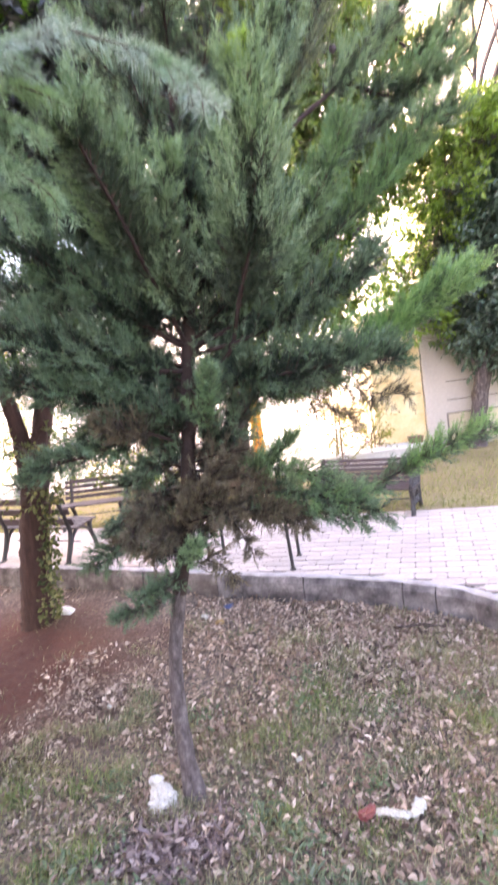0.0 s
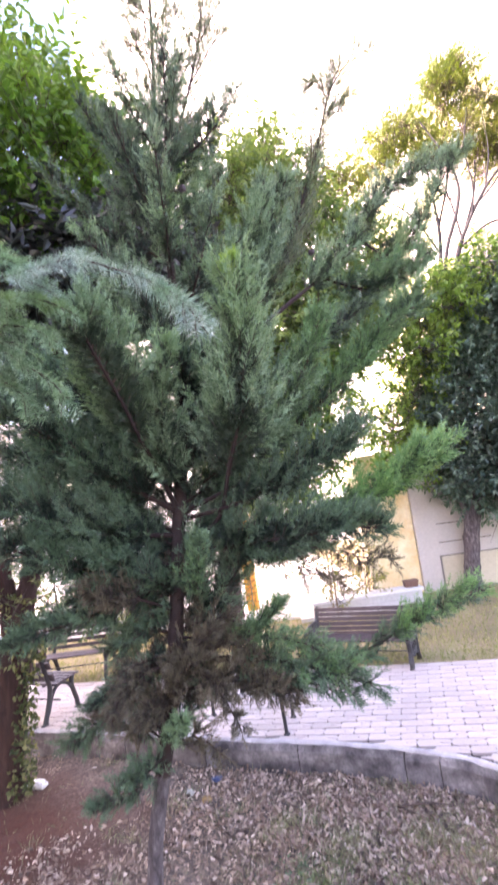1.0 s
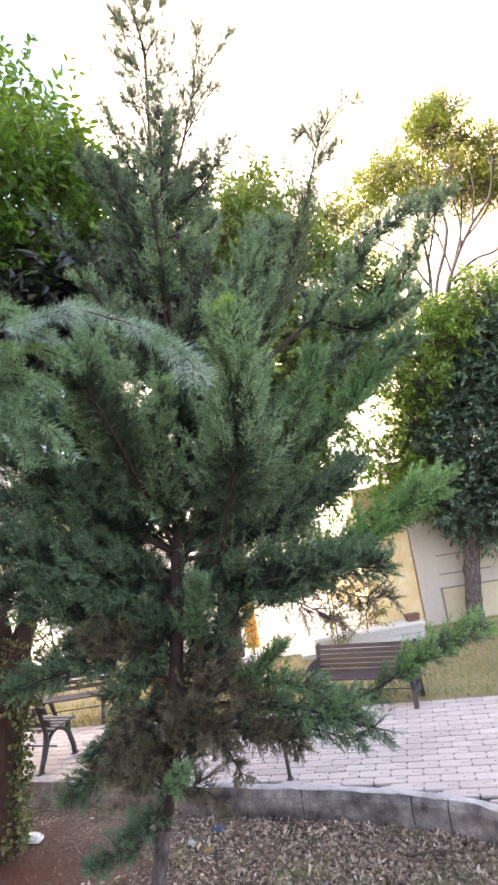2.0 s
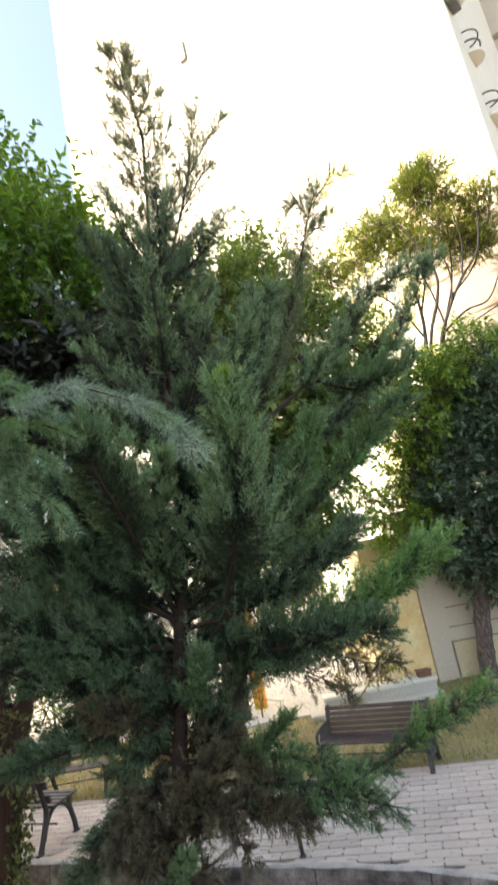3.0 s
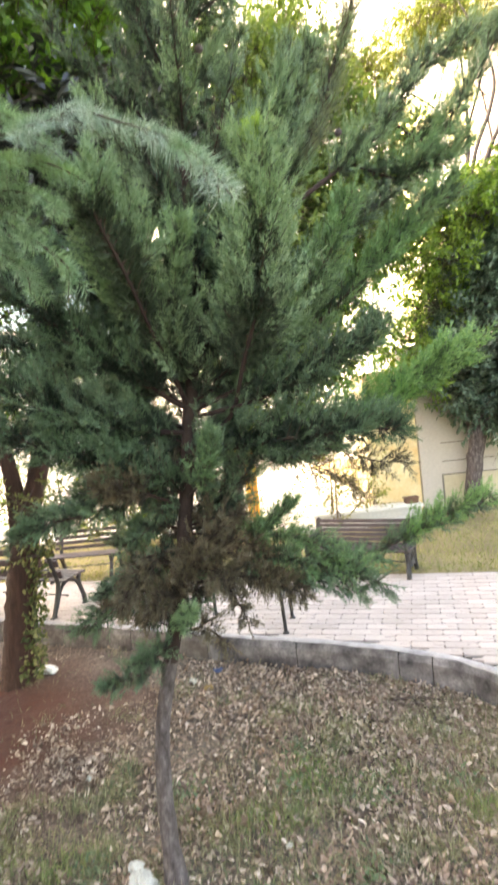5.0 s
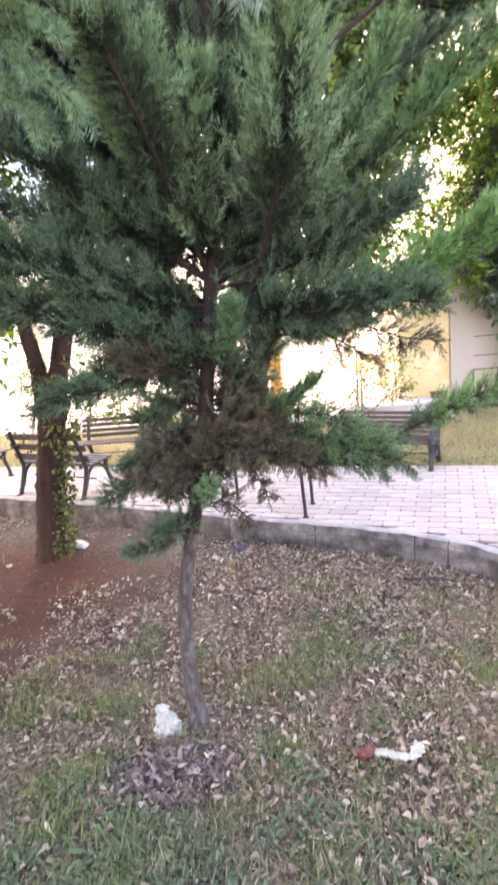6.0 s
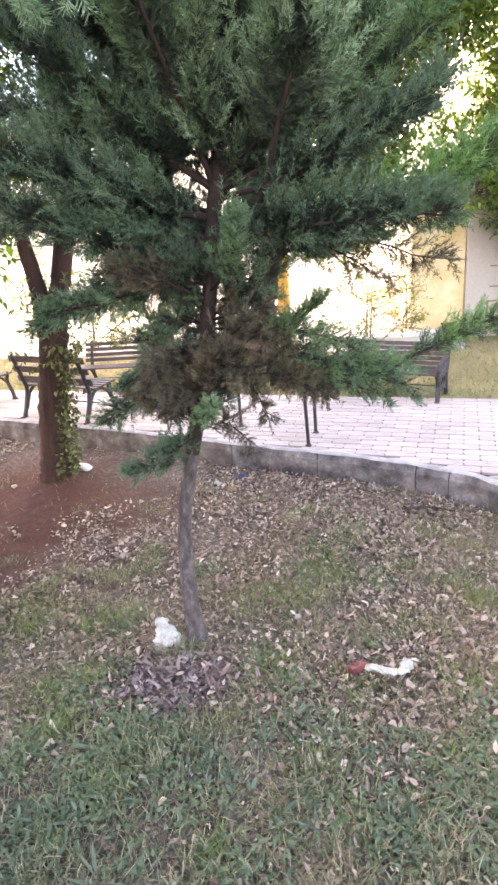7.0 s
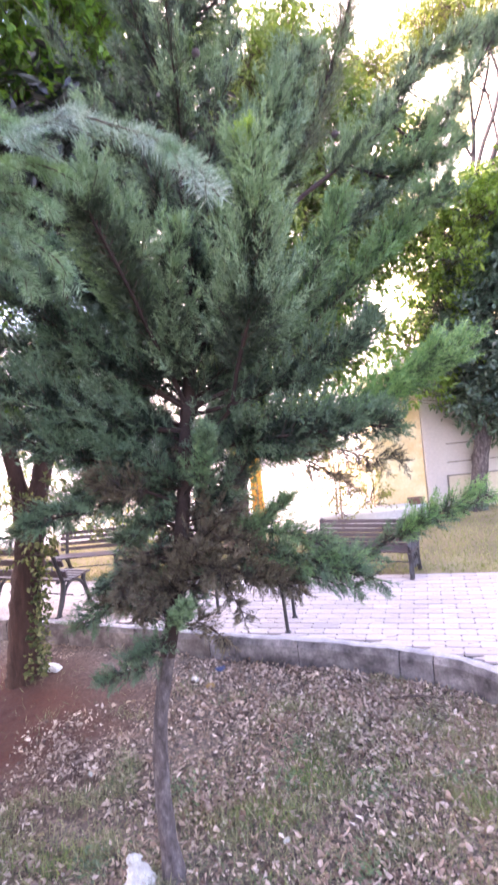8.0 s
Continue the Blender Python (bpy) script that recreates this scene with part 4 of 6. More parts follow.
# short tufts before the fork
cy([(-0.2, 2.93, 2.15), (-0.27, 2.82, 2.2), (-0.34, 2.76, 2.27)], 0.006, 0.002, 0.12, 14, start=0.2, size=0.11, mat=CYPRESS, taper=0.4)
cy([(-0.17, 2.95, 2.25), (-0.06, 2.82, 2.29), (0.04, 2.76, 2.36)], 0.006, 0.002, 0.12, 14, start=0.2, size=0.11, mat=CYPRESS, taper=0.4)
cy([(-0.19, 2.95, 2.22), (-0.33, 2.86, 2.26), (-0.45, 2.8, 2.34)], 0.006, 0.002, 0.13, 14, start=0.2, size=0.11, mat=CYPRESS, taper=0.4)
# low tufts on the trunk
cy([(-0.36, 2.83, 1.26), (-0.48, 2.72, 1.26), (-0.60, 2.62, 1.27), (-0.70, 2.56, 1.27)], 0.006, 0.002, 0.15, 24, start=0.2, lift=0.1, size=0.1)
cy([(-0.33, 2.83, 1.35), (-0.41, 2.68, 1.35), (-0.51, 2.58, 1.35)], 0.006, 0.002, 0.14, 18, start=0.2, lift=0.1, size=0.1)
cy([(-0.32, 2.80, 1.40), (-0.27, 2.68, 1.49), (-0.23, 2.62, 1.58)], 0.007, 0.002, 0.1, 20, start=0.2, lift=0.2, size=0.11, mat=CYPRESS_GREY)
cy([(-0.20, 2.80, 2.08), (-0.09, 2.62, 2.21), (-0.04, 2.56, 2.33), (-0.02, 2.54, 2.41)], 0.008, 0.002, 0.13, 30, start=0.2, lift=0.3, size=0.12, mat=CYPRESS_FRESH)
cy([(-0.26, 2.82, 1.75), (-0.09, 2.72, 1.73), (-0.01, 2.66, 1.62), (0.06, 2.62, 1.43)], 0.009, 0.002, 0.14, 24, start=0.2, lift=-0.1, size=0.12, mat=CYPRESS_DRY)
cy([(-0.24, 2.85, 1.9), (-0.08, 2.78, 1.9), (0.08, 2.74, 1.86), (0.2, 2.72, 1.8)], 0.009, 0.002, 0.14, 18, start=0.3, lift=0.0, size=0.12, mat=CYPRESS_DRY)
cy([(-0.26, 2.82, 1.81), (-0.13, 2.72, 1.87), (-0.01, 2.68, 1.98)], 0.009, 0.002, 0.16, 14, start=0.2, lift=0.1, size=0.13, mat=CYPRESS_DRY)
cy([(-0.27, 2.82, 1.69), (-0.2, 2.72, 1.76), (-0.12, 2.66, 1.86)], 0.008, 0.002, 0.15, 15, start=0.15, lift=0.1, size=0.12, mat=CYPRESS_DRY)
cy([(-0.28, 2.8, 1.6), (-0.24, 2.7, 1.7), (-0.26, 2.64, 1.8)], 0.007, 0.002, 0.12, 12, start=0.2, lift=0.1, size=0.11, mat=CYPRESS_DRY)
cy([(-0.29, 2.82, 1.57), (-0.35, 2.72, 1.63), (-0.44, 2.66, 1.57)], 0.009, 0.002, 0.14, 15, start=0.2, lift=0.0, size=0.12, mat=CYPRESS_DRY)
# the leaning right leader and its side limbs
cy([(-0.05, 3.20, 3.22), (0.28, 3.25, 3.47), (0.71, 3.35, 3.78), (1.00, 3.45, 3.99), (1.33, 3.55, 4.28), (1.58, 3.60, 4.60), (1.88, 3.60, 4.75), (2.23, 3.60, 4.87)], 0.019, 0.003, 0.24, 90, start=0.4, lift=0.15, size=0.14, mat=CYPRESS_GREY, taper=0.4, clear=0.3)
cy([(1.33, 3.55, 4.28), (1.54, 3.50, 4.11), (1.80, 3.50, 4.34), (2.03, 3.50, 4.67), (2.23, 3.50, 4.88)], 0.01, 0.002, 0.26, 60, start=0.15, size=0.14, mat=CYPRESS_GREY)
cy([(1.00, 3.45, 3.99), (1.29, 3.40, 3.85), (1.53, 3.35, 3.92), (1.76, 3.35, 4.05)], 0.01, 0.002, 0.28, 54, start=0.15, size=0.14, mat=CYPRESS_FRESH)
cy([(-0.03, 3.22, 3.37), (0.31, 3.40, 3.66), (0.66, 3.60, 4.01), (0.92, 3.75, 4.44), (1.09, 3.80, 4.83), (1.24, 3.80, 5.20), (1.38, 3.80, 5.59), (1.52, 3.80, 5.86)], 0.022, 0.003, 0.34, 66, start=0.3, step=0.03, spread=(1.0, 1.8), size=0.12, mat=CYPRESS_TOP, taper=0.25)
cy([(1.38, 3.80, 5.59), (1.55, 3.80, 5.80), (1.68, 3.80, 5.92), (1.81, 3.80, 5.88)], 0.005, 0.002, 0.17, 11, start=0.1, step=0.03, size=0.11, mat=CYPRESS_TOP)
cy([(1.31, 3.80, 5.39), (1.43, 3.80, 5.43), (1.58, 3.80, 5.57)], 0.005, 0.002, 0.17, 11, start=0.1, step=0.03, size=0.11, mat=CYPRESS_TOP)
cy([(1.36, 3.80, 5.54), (1.29, 3.80, 5.68), (1.19, 3.80, 5.61)], 0.005, 0.002, 0.17, 11, start=0.1, step=0.03, size=0.11, mat=CYPRESS_TOP)
cy([(0.31, 3.40, 3.66), (0.59, 3.50, 4.15), (0.80, 3.60, 4.57), (0.93, 3.60, 4.82)], 0.012, 0.002, 0.34, 60, start=0.15, mat=CYPRESS_GREY)
cy([(0.0, 3.25, 3.59), (0.36, 3.35, 3.96), (0.59, 3.45, 4.38), (0.71, 3.50, 4.75)], 0.014, 0.002, 0.36, 66, start=0.15, mat=CYPRESS_GREY)
cy([(0.50, 3.50, 3.85), (0.66, 3.60, 4.01), (0.92, 3.75, 4.44), (1.09, 3.80, 4.83), (1.24, 3.80, 5.20)], 0.012, 0.005, 0.26, 46, start=0.1, lift=0.15, size=0.12, mat=CYPRESS_GREY, taper=0.5)
# the second leader
cy([(0.02, 3.28, 4.66), (0.17, 3.35, 5.07), (0.32, 3.40, 5.50), (0.43, 3.42, 5.88), (0.50, 3.42, 6.16), (0.52, 3.42, 6.33)], 0.011, 0.002, 0.36, 40, start=0.02, step=0.03, size=0.12, mat=CYPRESS_TOP, taper=0.5)
cy([(0.39, 3.40, 5.72), (0.56, 3.42, 6.01), (0.69, 3.42, 6.19), (0.78, 3.42, 6.28)], 0.006, 0.002, 0.18, 16, start=0.05, step=0.03, size=0.11, mat=CYPRESS_TOP)
cy([(0.31, 3.40, 5.45), (0.49, 3.42, 5.73), (0.59, 3.42, 5.84)], 0.006, 0.002, 0.18, 14, start=0.05, step=0.03, size=0.11, mat=CYPRESS_TOP)
# dark twiggy growth close round the lower trunk
for k in range(44):
    h = 1.36 + 0.95 * k / 43
    a = k * 2.4 + rng.uniform(-0.3, 0.3)
    ln = rng.uniform(0.2, 0.42) * (0.6 if math.cos(a) < -0.3 else 1.0)
    d = np.array([math.cos(a), math.sin(a), 0.0])
    if d[1] < -0.6:
        continue
    p0 = at_height(h) + O
    cy([tuple(p0), tuple(p0 + d * ln * 0.5 + np.array([0, 0, 0.05])), tuple(p0 + d * ln + np.array([0, 0, rng.uniform(-0.1, 0.15)]))], 0.006, 0.002, 0.17, 10, start=0.2, size=0.12, lift=0.05, mat=(CYPRESS_DRY, CYPRESS)[k % 2])
# close growth where the limbs leave the trunk
for k in range(13):
    h = 2.3 + 0.8 * k / 12
    a = k * 2.4 + rng.uniform(-0.3, 0.3)
    ln = rng.uniform(0.25, 0.5)
    d = np.array([math.cos(a), math.sin(a), 0.0])
    p0 = at_height(h) + O
    if d[1] < -0.45:
        continue
    cy([tuple(p0), tuple(p0 + d * ln * 0.5 + np.array([0, 0, 0.1])), tuple(p0 + d * ln + np.array([0, 0, rng.uniform(0.1, 0.3)]))], 0.008, 0.002, 0.2, 16, size=0.13, lift=0.2)
# whorls up the trunk
for k in range(78):
    h = 1.95 + 4.9 * (k / 77) ** 1.15
    a = k * 2.4 + rng.uniform(-0.3, 0.3)
    ln = np.interp(h, [1.9, 2.5, 3.0, 3.6, 4.5, 5.0, 5.6, 6.9], [0.5, 0.62, 0.7, 0.74, 0.74, 0.52, 0.34, 0.12]) * rng.uniform(0.75, 1.15)
    d = np.array([math.cos(a), math.sin(a), 0.0])
    p0 = at_height(h) + O
    p1 = p0 + d * ln * 0.5 + np.array([0, 0, 0.3 * ln])
    p2 = p0 + d * ln * 0.9 + np.array([0, 0, 0.8 * ln])
    if d[0] > 0.5 and 3.35 < h < 4.3 and k % 2 or h < 2.6 and d[1] < -0.35:
        continue
    if d[1] < -0.45 and 2.25 < h < 3.4:
        p1, p2 = p0 + 0.55 * (p1 - p0), p0 + 0.55 * (p2 - p0)
    if 4.75 < h < 5.2:
        cy([tuple(p0), tuple(p1), tuple(p2)], 0.008, 0.002, 0.22, 22, size=0.1, mat=CYPRESS_GREY)
    elif h < 5.0:
        cy([tuple(p0), tuple(p1), tuple(p2)], 0.01, 0.002, 0.27, 22 if d[1] < 0.3 or h > 3.4 else 11, size=0.14, mat=CYPRESS_GREY if k % 3 == 0 and h > 2.6 else CYPRESS)
    else:
        cy([tuple(p0), tuple(p1), tuple(p2)], 0.004, 0.0015, 0.19, 4, size=0.12, mat=CYPRESS_TOP, step=0.035)
for k in range(26):
    h = 4.9 + 1.8 * k / 25
    a = k * 2.4
    ln = np.interp(h, [4.9, 5.6, 6.6], [0.46, 0.34, 0.16]) * rng.uniform(0.6, 1.2)
    d = np.array([math.cos(a), math.sin(a), 0.0])
    p0 = at_height(h) + O
    cy([tuple(p0), tuple(p0 + d * ln * 0.5 + np.array([0, 0, 0.3 * ln])), tuple(p0 + d * ln * 0.8 + np.array([0, 0, 0.9 * ln]))], 0.0035, 0.0013, 0.17, 4, size=0.12, mat=CYPRESS_TOP, step=0.035)
# cones
for x, y, zz in ((0.14, 3.07, 4.5), (0.08, 3.05, 4.62), (0.95, 3.4, 4.15)):
    bm = bmesh.new()
    bmesh.ops.create_icosphere(bm, subdivisions=2, radius=0.024, matrix=Matrix.Translation(tuple(np.array((x, y, zz)) - O)))
    part("cone", bm, BARK, cypress, "round grey-brown woody cone")

# ---- cedar whose boughs reach in over the bed ----
cedar = thing("cedar_tree", pose(-2.6, 2.5, 0), "young cedar with drooping silver-green needled boughs", "tree")
CO = np.array([-2.6, 2.5, 0.0])
stem(cedar, [(0, 0, -0.05), (0.02, 0, 1.5), (0.0, 0.03, 3.2), (0.03, 0, 5.0)], 0.09, 0.02, BARK, rng, "trunk", 12, flare=0.04)


def cedar_bough(points, r0, twigs, length, needle=0.046, wide=0.0024, per=5, mat=None):
    pts = [tuple(np.array(p) - CO) for p in points]
    n = 34
    path = spline(pts, n)
    v, q = tube(path, np.linspace(r0, 0.0025, n), 6)
    limb = child(new("limb", mesh_of("limb", v, q, TWIG, True)), cedar)
    tan = unit(np.gradient(path, axis=0))
    runs, stems = [path[int(n * 0.25) :]], []
    for s in rng.uniform(0.25, 0.97, twigs):
        i = int(s * (n - 1))
        side = unit(np.cross(tan[i], [0, 0, 1.0])) * rng.choice([-1, 1])
        d = unit(tan[i] + rng.uniform(0.25, 0.75) * side + np.array([0, 0, rng.uniform(-0.3, 0.25)]))
        ln = length * (1.05 - 0.6 * s) * rng.uniform(0.5, 1.1)
        u = np.linspace(0, 1, 10)[:, None]
        run = path[i] + d * ln * u + np.array([0, 0, -0.3 * ln]) * u**2
        runs.append(run)
        stems.append(tube(run, np.linspace(0.002, 0.001, 10), 3))
    base, way = [], []
    for run in runs:
        total = np.linalg.norm(np.diff(run, axis=0), axis=1).sum()
        k = max(4, int(total / (0.006 if needle < 0.1 else 0.012)))
        u = np.sort(rng.uniform(0, len(run) - 1.001, k))
        i, f = u.astype(int), (u % 1)[:, None]
        p = run[i] * (1 - f) + run[i + 1] * f
        t = unit(run[i + 1] - run[i])
        for _ in range(per):
            base.append(p)
            way.append(unit(0.85 * t + turned(t, rng) + np.array([0, 0, 0.3])))
    base, way = np.concatenate(base), np.concatenate(way)
    v, q = blades(base, way, turned(way, rng), needle * rng.uniform(0.55, 1.25, len(base)), np.full(len(base), wide))
    tagged(child(new("needles", mesh_of("needles", v, q, mat or CEDAR)), limb), kind="stuff")
    v, q = joined(stems)
    tagged(child(new("twigwork", mesh_of("twigwork", v, q, TWIG)), limb), kind="stuff")


cedar_bough([(-2.6, 2.5, 3.4), (-0.86, 2.15, 3.58), (-0.70, 2.10, 3.62), (-0.53, 2.00, 3.60), (-0.35, 1.92, 3.59), (-0.19, 1.84, 3.50), (-0.05, 1.75, 3.40), (0.05, 1.66, 3.28), (0.12, 1.55, 3.12)], 0.0045, 44, 0.24, 0.05, 0.0018, 5)
cedar_bough([(-2.6, 2.5, 3.4), (-0.89, 2.20, 3.57), (-0.66, 2.10, 3.53), (-0.51, 2.05, 3.49), (-0.39, 2.00, 3.41)], 0.007, 26, 0.2, mat=CEDAR_GREEN)
cedar_bough([(-2.6, 2.5, 3.4), (-0.87, 2.15, 3.45), (-0.72, 2.10, 3.43), (-0.57, 2.05, 3.38), (-0.45, 2.00, 3.29)], 0.007, 24, 0.18, mat=CEDAR_GREEN)
cedar_bough([(-2.6, 2.5, 3.4), (-0.90, 2.20, 3.39), (-0.74, 2.15, 3.34), (-0.62, 2.10, 3.25), (-0.50, 2.05, 3.14), (-0.46, 2.03, 3.06)], 0.007, 26, 0.2, mat=CEDAR_GREEN)
cedar_bough([(-2.6, 2.5, 3.4), (-0.93, 2.25, 3.30), (-0.77, 2.20, 3.23), (-0.67, 2.15, 3.15), (-0.62, 2.12, 3.06)], 0.007, 24, 0.18, mat=CEDAR_GREEN)
cedar_bough([(-2.6, 2.5, 3.4), (-0.91, 2.30, 3.81), (-0.72, 2.20, 3.76), (-0.59, 2.15, 3.69)], 0.007, 18, 0.18, mat=CEDAR_GREEN)

# broad-needled boughs out of view, added to shade the bed
for k in range(28):
    h = 0.9 + 4.2 * k / 27
    a = k * 2.4
    ln = np.interp(h, [0.9, 2.0, 4.0, 5.1], [1.5, 1.6, 1.0, 0.3])
    d = np.array([math.cos(a), math.sin(a), 0.0])
    if d[0] > 0.2:
        ln = (1.7 if d[1] < -0.3 else 1.25) if h > 2.4 else 0.55
    p0 = CO + np.array([0, 0, h])
    cedar_bough([tuple(p0), tuple(p0 + d * ln * 0.5 + np.array([0, 0, 0.15])), tuple(p0 + d * ln + np.array([0, 0, -0.1]))], 0.014, 34, 0.4, 0.13, 0.055, 3, CEDAR_GREEN)

# ---- broad-leaved trees ----
rng = np.random.default_rng(33)
privet = thing("privet_tree", pose(-2.25, 5.6, 0), "old broad-leaved tree with a reddish trunk and glossy green crown", "tree")
stem(privet, [(-0.03, 0, -0.1), (0.03, 0, 0.3), (0.13, 0, 0.95), (0.27, 0, 1.6)], 0.165, 0.135, BARK_RED, rng, "trunk", 18, 40, 0.05, flare=0.07)
stem(privet, [(0.19, 0, 1.2), (0.21, 0, 1.6), (0.2, 0, 1.95), (0.15, 0, 2.4), (-0.05, 0.1, 3.5), (-0.4, 0.3, 5.2)], 0.125, 0.03, BARK_RED, rng)
stem(privet, [(0.2, 0, 1.2), (0.28, 0, 1.6), (0.38, 0, 1.95), (0.5, 0, 2.3), (0.75, 0.1, 3.4), (1.0, 0.2, 5.0), (1.2, 0.2, 6.4)], 0.135, 0.03, BARK_RED, rng)
stem(privet, [(0.4, 0, 2.1), (0.6, 0.3, 3.4), (0.5, 0.4, 5.0), (0.4, 0.4, 7.2)], 0.06, 0.02, BARK_DARK, rng)
crown(privet, [(0.2, 0.2, 6.3, 1.45, 1.3, 1.5, 0.8), (1.05, 0.1, 5.9, 1.05, 1.0, 1.25, 0.5), (0.2, 0.3, 5.2, 1.5, 1.2, 0.7, 0.3), (-0.7, 0.4, 5.6, 1.1, 1.1, 1.5, 0.35)], 1500, 10, 0.125, PRIVET, rng)
crown(privet, [(0.2, 0.3, 3.5, 1.3, 0.9, 0.6, 0.5), (-0.8, 0.2, 2.9, 0.9, 0.8, 0.6, 0.4)], 700, 8, 0.1, PRIVET, rng)
# large leaves low in the crown, inner shade painted into their colour
crown(privet, [(0.5, -0.8, 4.72, 0.6, 0.3, 0.32, 0.5), (1.25, -0.8, 4.75, 0.6, 0.3, 0.3, 0.5), (1.95, -0.6, 4.8, 0.5, 0.3, 0.3, 0.5), (0.9, -0.3, 4.4, 1.2, 0.5, 0.4, 0.4)], 520, 8, 0.15, SHADED_LEAF, rng, name="inner_foliage")
# clumps added out of view on the left to block skylight
crown(privet, [(-1.9, -0.4, 4.4, 1.1, 1.4, 1.2, 0.5), (-1.6, 0.3, 3.2, 1.0, 1.3, 0.7, 0.4), (-2.2, -1.4, 3.6, 1.0, 1.0, 1.0, 0.4)], 520, 8, 0.19, PRIVET, rng, name="shading_foliage")
crown(privet, [(0.72, -0.3, 1.75, 0.4, 0.25, 0.3, 0.5), (0.35, -0.3, 1.6, 0.3, 0.2, 0.25, 0.4), (0.5, -0.3, 1.85, 0.3, 0.2, 0.2, 0.4), (1.05, -0.2, 1.6, 0.35, 0.25, 0.2, 0.4)], 34, 7, 0.065, IVY, rng, name="sprout_foliage")
# ivy up one side of the trunk
m = 560
h = rng.uniform(0.12, 1.5, m)
base = np.stack([np.interp(h, [0, 0.95, 1.6], [-0.02, 0.11, 0.25]) + 0.17 + rng.uniform(-0.09, 0.11, m), rng.uniform(-0.19, 0.02, m), h], -1)
way = unit(rng.standard_normal((m, 3)) * 0.7 + np.array([0.5, -0.6, -0.2]))
v, q = leaves(base, way, unit(rng.standard_normal((m, 3)) + np.array([0.3, -0.8, 0.4])), rng.uniform(0.03, 0.065, m), rng.uniform(0.026, 0.055, m), rng.uniform(0, 0.2, m), rng.uniform(0, 0.3, m))
ivy = tagged(new("ivy", mesh_of("ivy", v + np.array([-2.25, 5.6, 0]), q, IVY)), "variegated ivy climbing the reddish trunk", "ivy", kind="stuff")

broad = thing("broadleaf_tree", pose(0.1, 9.5, TOP), "large broad-leaved tree with a grey trunk and sunlit leaves", "tree")
stem(broad, [(0, 0, -0.15), (0.03, 0, 0.6), (0.12, 0, 1.3), (0.4, 0.1, 2.6), (0.9, 0.2, 4.5)], 0.24, 0.14, BARK_DARK, rng, "trunk", 16, 40, 0.05, flare=0.08)
stem(broad, [(0.2, 0, 1.8), (0.9, 0, 2.8), (1.9, 0.1, 3.6), (2.7, 0.1, 4.2)], 0.1, 0.03, BARK, rng)
stem(broad, [(0.8, 0.2, 4.2), (1.3, 0.2, 5.6), (1.8, 0.2, 7.5), (1.9, 0.2, 9.0)], 0.1, 0.02, BARK, rng)
stem(broad, [(0.5, 0.1, 3.2), (0.3, 0.2, 5.0), (0.8, 0.2, 7.2)], 0.08, 0.02, BARK, rng)
crown(broad, [(1.7, 0.3, 6.1, 1.5, 1.4, 2.2, 0.9), (0.8, 0.3, 5.6, 1.2, 1.2, 1.8, 0.5), (1.9, 0.1, 7.9, 0.7, 0.7, 1.0, 0.07), (2.6, 0.1, 6.2, 0.9, 0.9, 1.3, 0.2), (0.75, -0.7, 7.4, 0.8, 0.6, 0.8, 0.16), (0.9, 0.0, 3.3, 1.0, 1.0, 1.1, 0.35), (2.2, 0.1, 4.9, 0.6, 0.6, 0.8, 0.1), (1.6, 0.2, 3.1, 0.6, 0.5, 0.9, 0.14)], 1900, 10, 0.135, BACKLIT, rng)
crown(broad, [(1.4, -0.1, 1.6, 1.0, 0.6, 0.5, 0.5), (2.3, 0.0, 1.7, 0.7, 0.5, 0.45, 0.25), (0.6, 0.0, 1.9, 0.6, 0.6, 0.5, 0.3)], 30, 9, 0.1, YELLOW_LEAF, rng)
crown(broad, [(0.9, -0.3, 1.5, 0.7, 0.4, 0.35, 0.5), (1.7, -0.3, 1.4, 0.7, 0.4, 0.35, 0.5), (2.3, -0.2, 1.65, 0.5, 0.4, 0.35, 0.4)], 16, 8, 0.095, YELLOW_LEAF, rng, name="hanging_foliage")
crown(broad, [(3.0, 0.4, 5.0, 0.85, 0.5, 0.5, 0.55), (2.2, 0.2, 3.5, 0.4, 0.4, 0.75, 0.35), (2.5, 0.3, 4.3, 0.4, 0.4, 0.4, 0.2)], 330, 10, 0.135, PRIVET, rng, name="lower_foliage")

shrub = thing("lit_shrub", pose(-1.75, 10.7, TOP), "small yellow-green shrub on the dry lawn", "shrub")
for k in range(5):
    a = k * 1.3
    stem(shrub, [(0.02 * math.cos(a), 0.02 * math.sin(a), -0.06), (0.08 * math.cos(a), 0.08 * math.sin(a), 0.25), (0.2 * math.cos(a), 0.2 * math.sin(a), 0.5)], 0.012, 0.004, TWIG, rng)
crown(shrub, [(0.0, 0.0, 0.5, 0.26, 0.25, 0.22, 0.6), (0.2, 0.0, 0.36, 0.2, 0.2, 0.18, 0.4)], 60, 8, 0.075, LIME, rng)

sapling = thing("sapling", pose(1.95, 9.6, TOP), "thin sapling with a few yellow-green leaves", "tree")
stem(sapling, [(0, 0, -0.05), (0.01, 0, 0.5), (0.03, 0.02, 1.0), (0.05, 0.02, 1.5)], 0.016, 0.008, SUNLIT_BARK, rng, "trunk")
crown(sapling, [(0.0, 0.0, 0.42, 0.14, 0.14, 0.2, 0.4), (0.1, 0.0, 1.0, 0.1, 0.1, 0.2, 0.25), (0.62, 0.1, 0.6, 0.22, 0.15, 0.2, 0.35)], 34, 7, 0.075, YELLOW_LEAF, rng)
stem(sapling, [(0.01, 0, 0.1), (0.3, 0.05, 0.35), (0.62, 0.1, 0.6)], 0.008, 0.004, TWIG, rng)

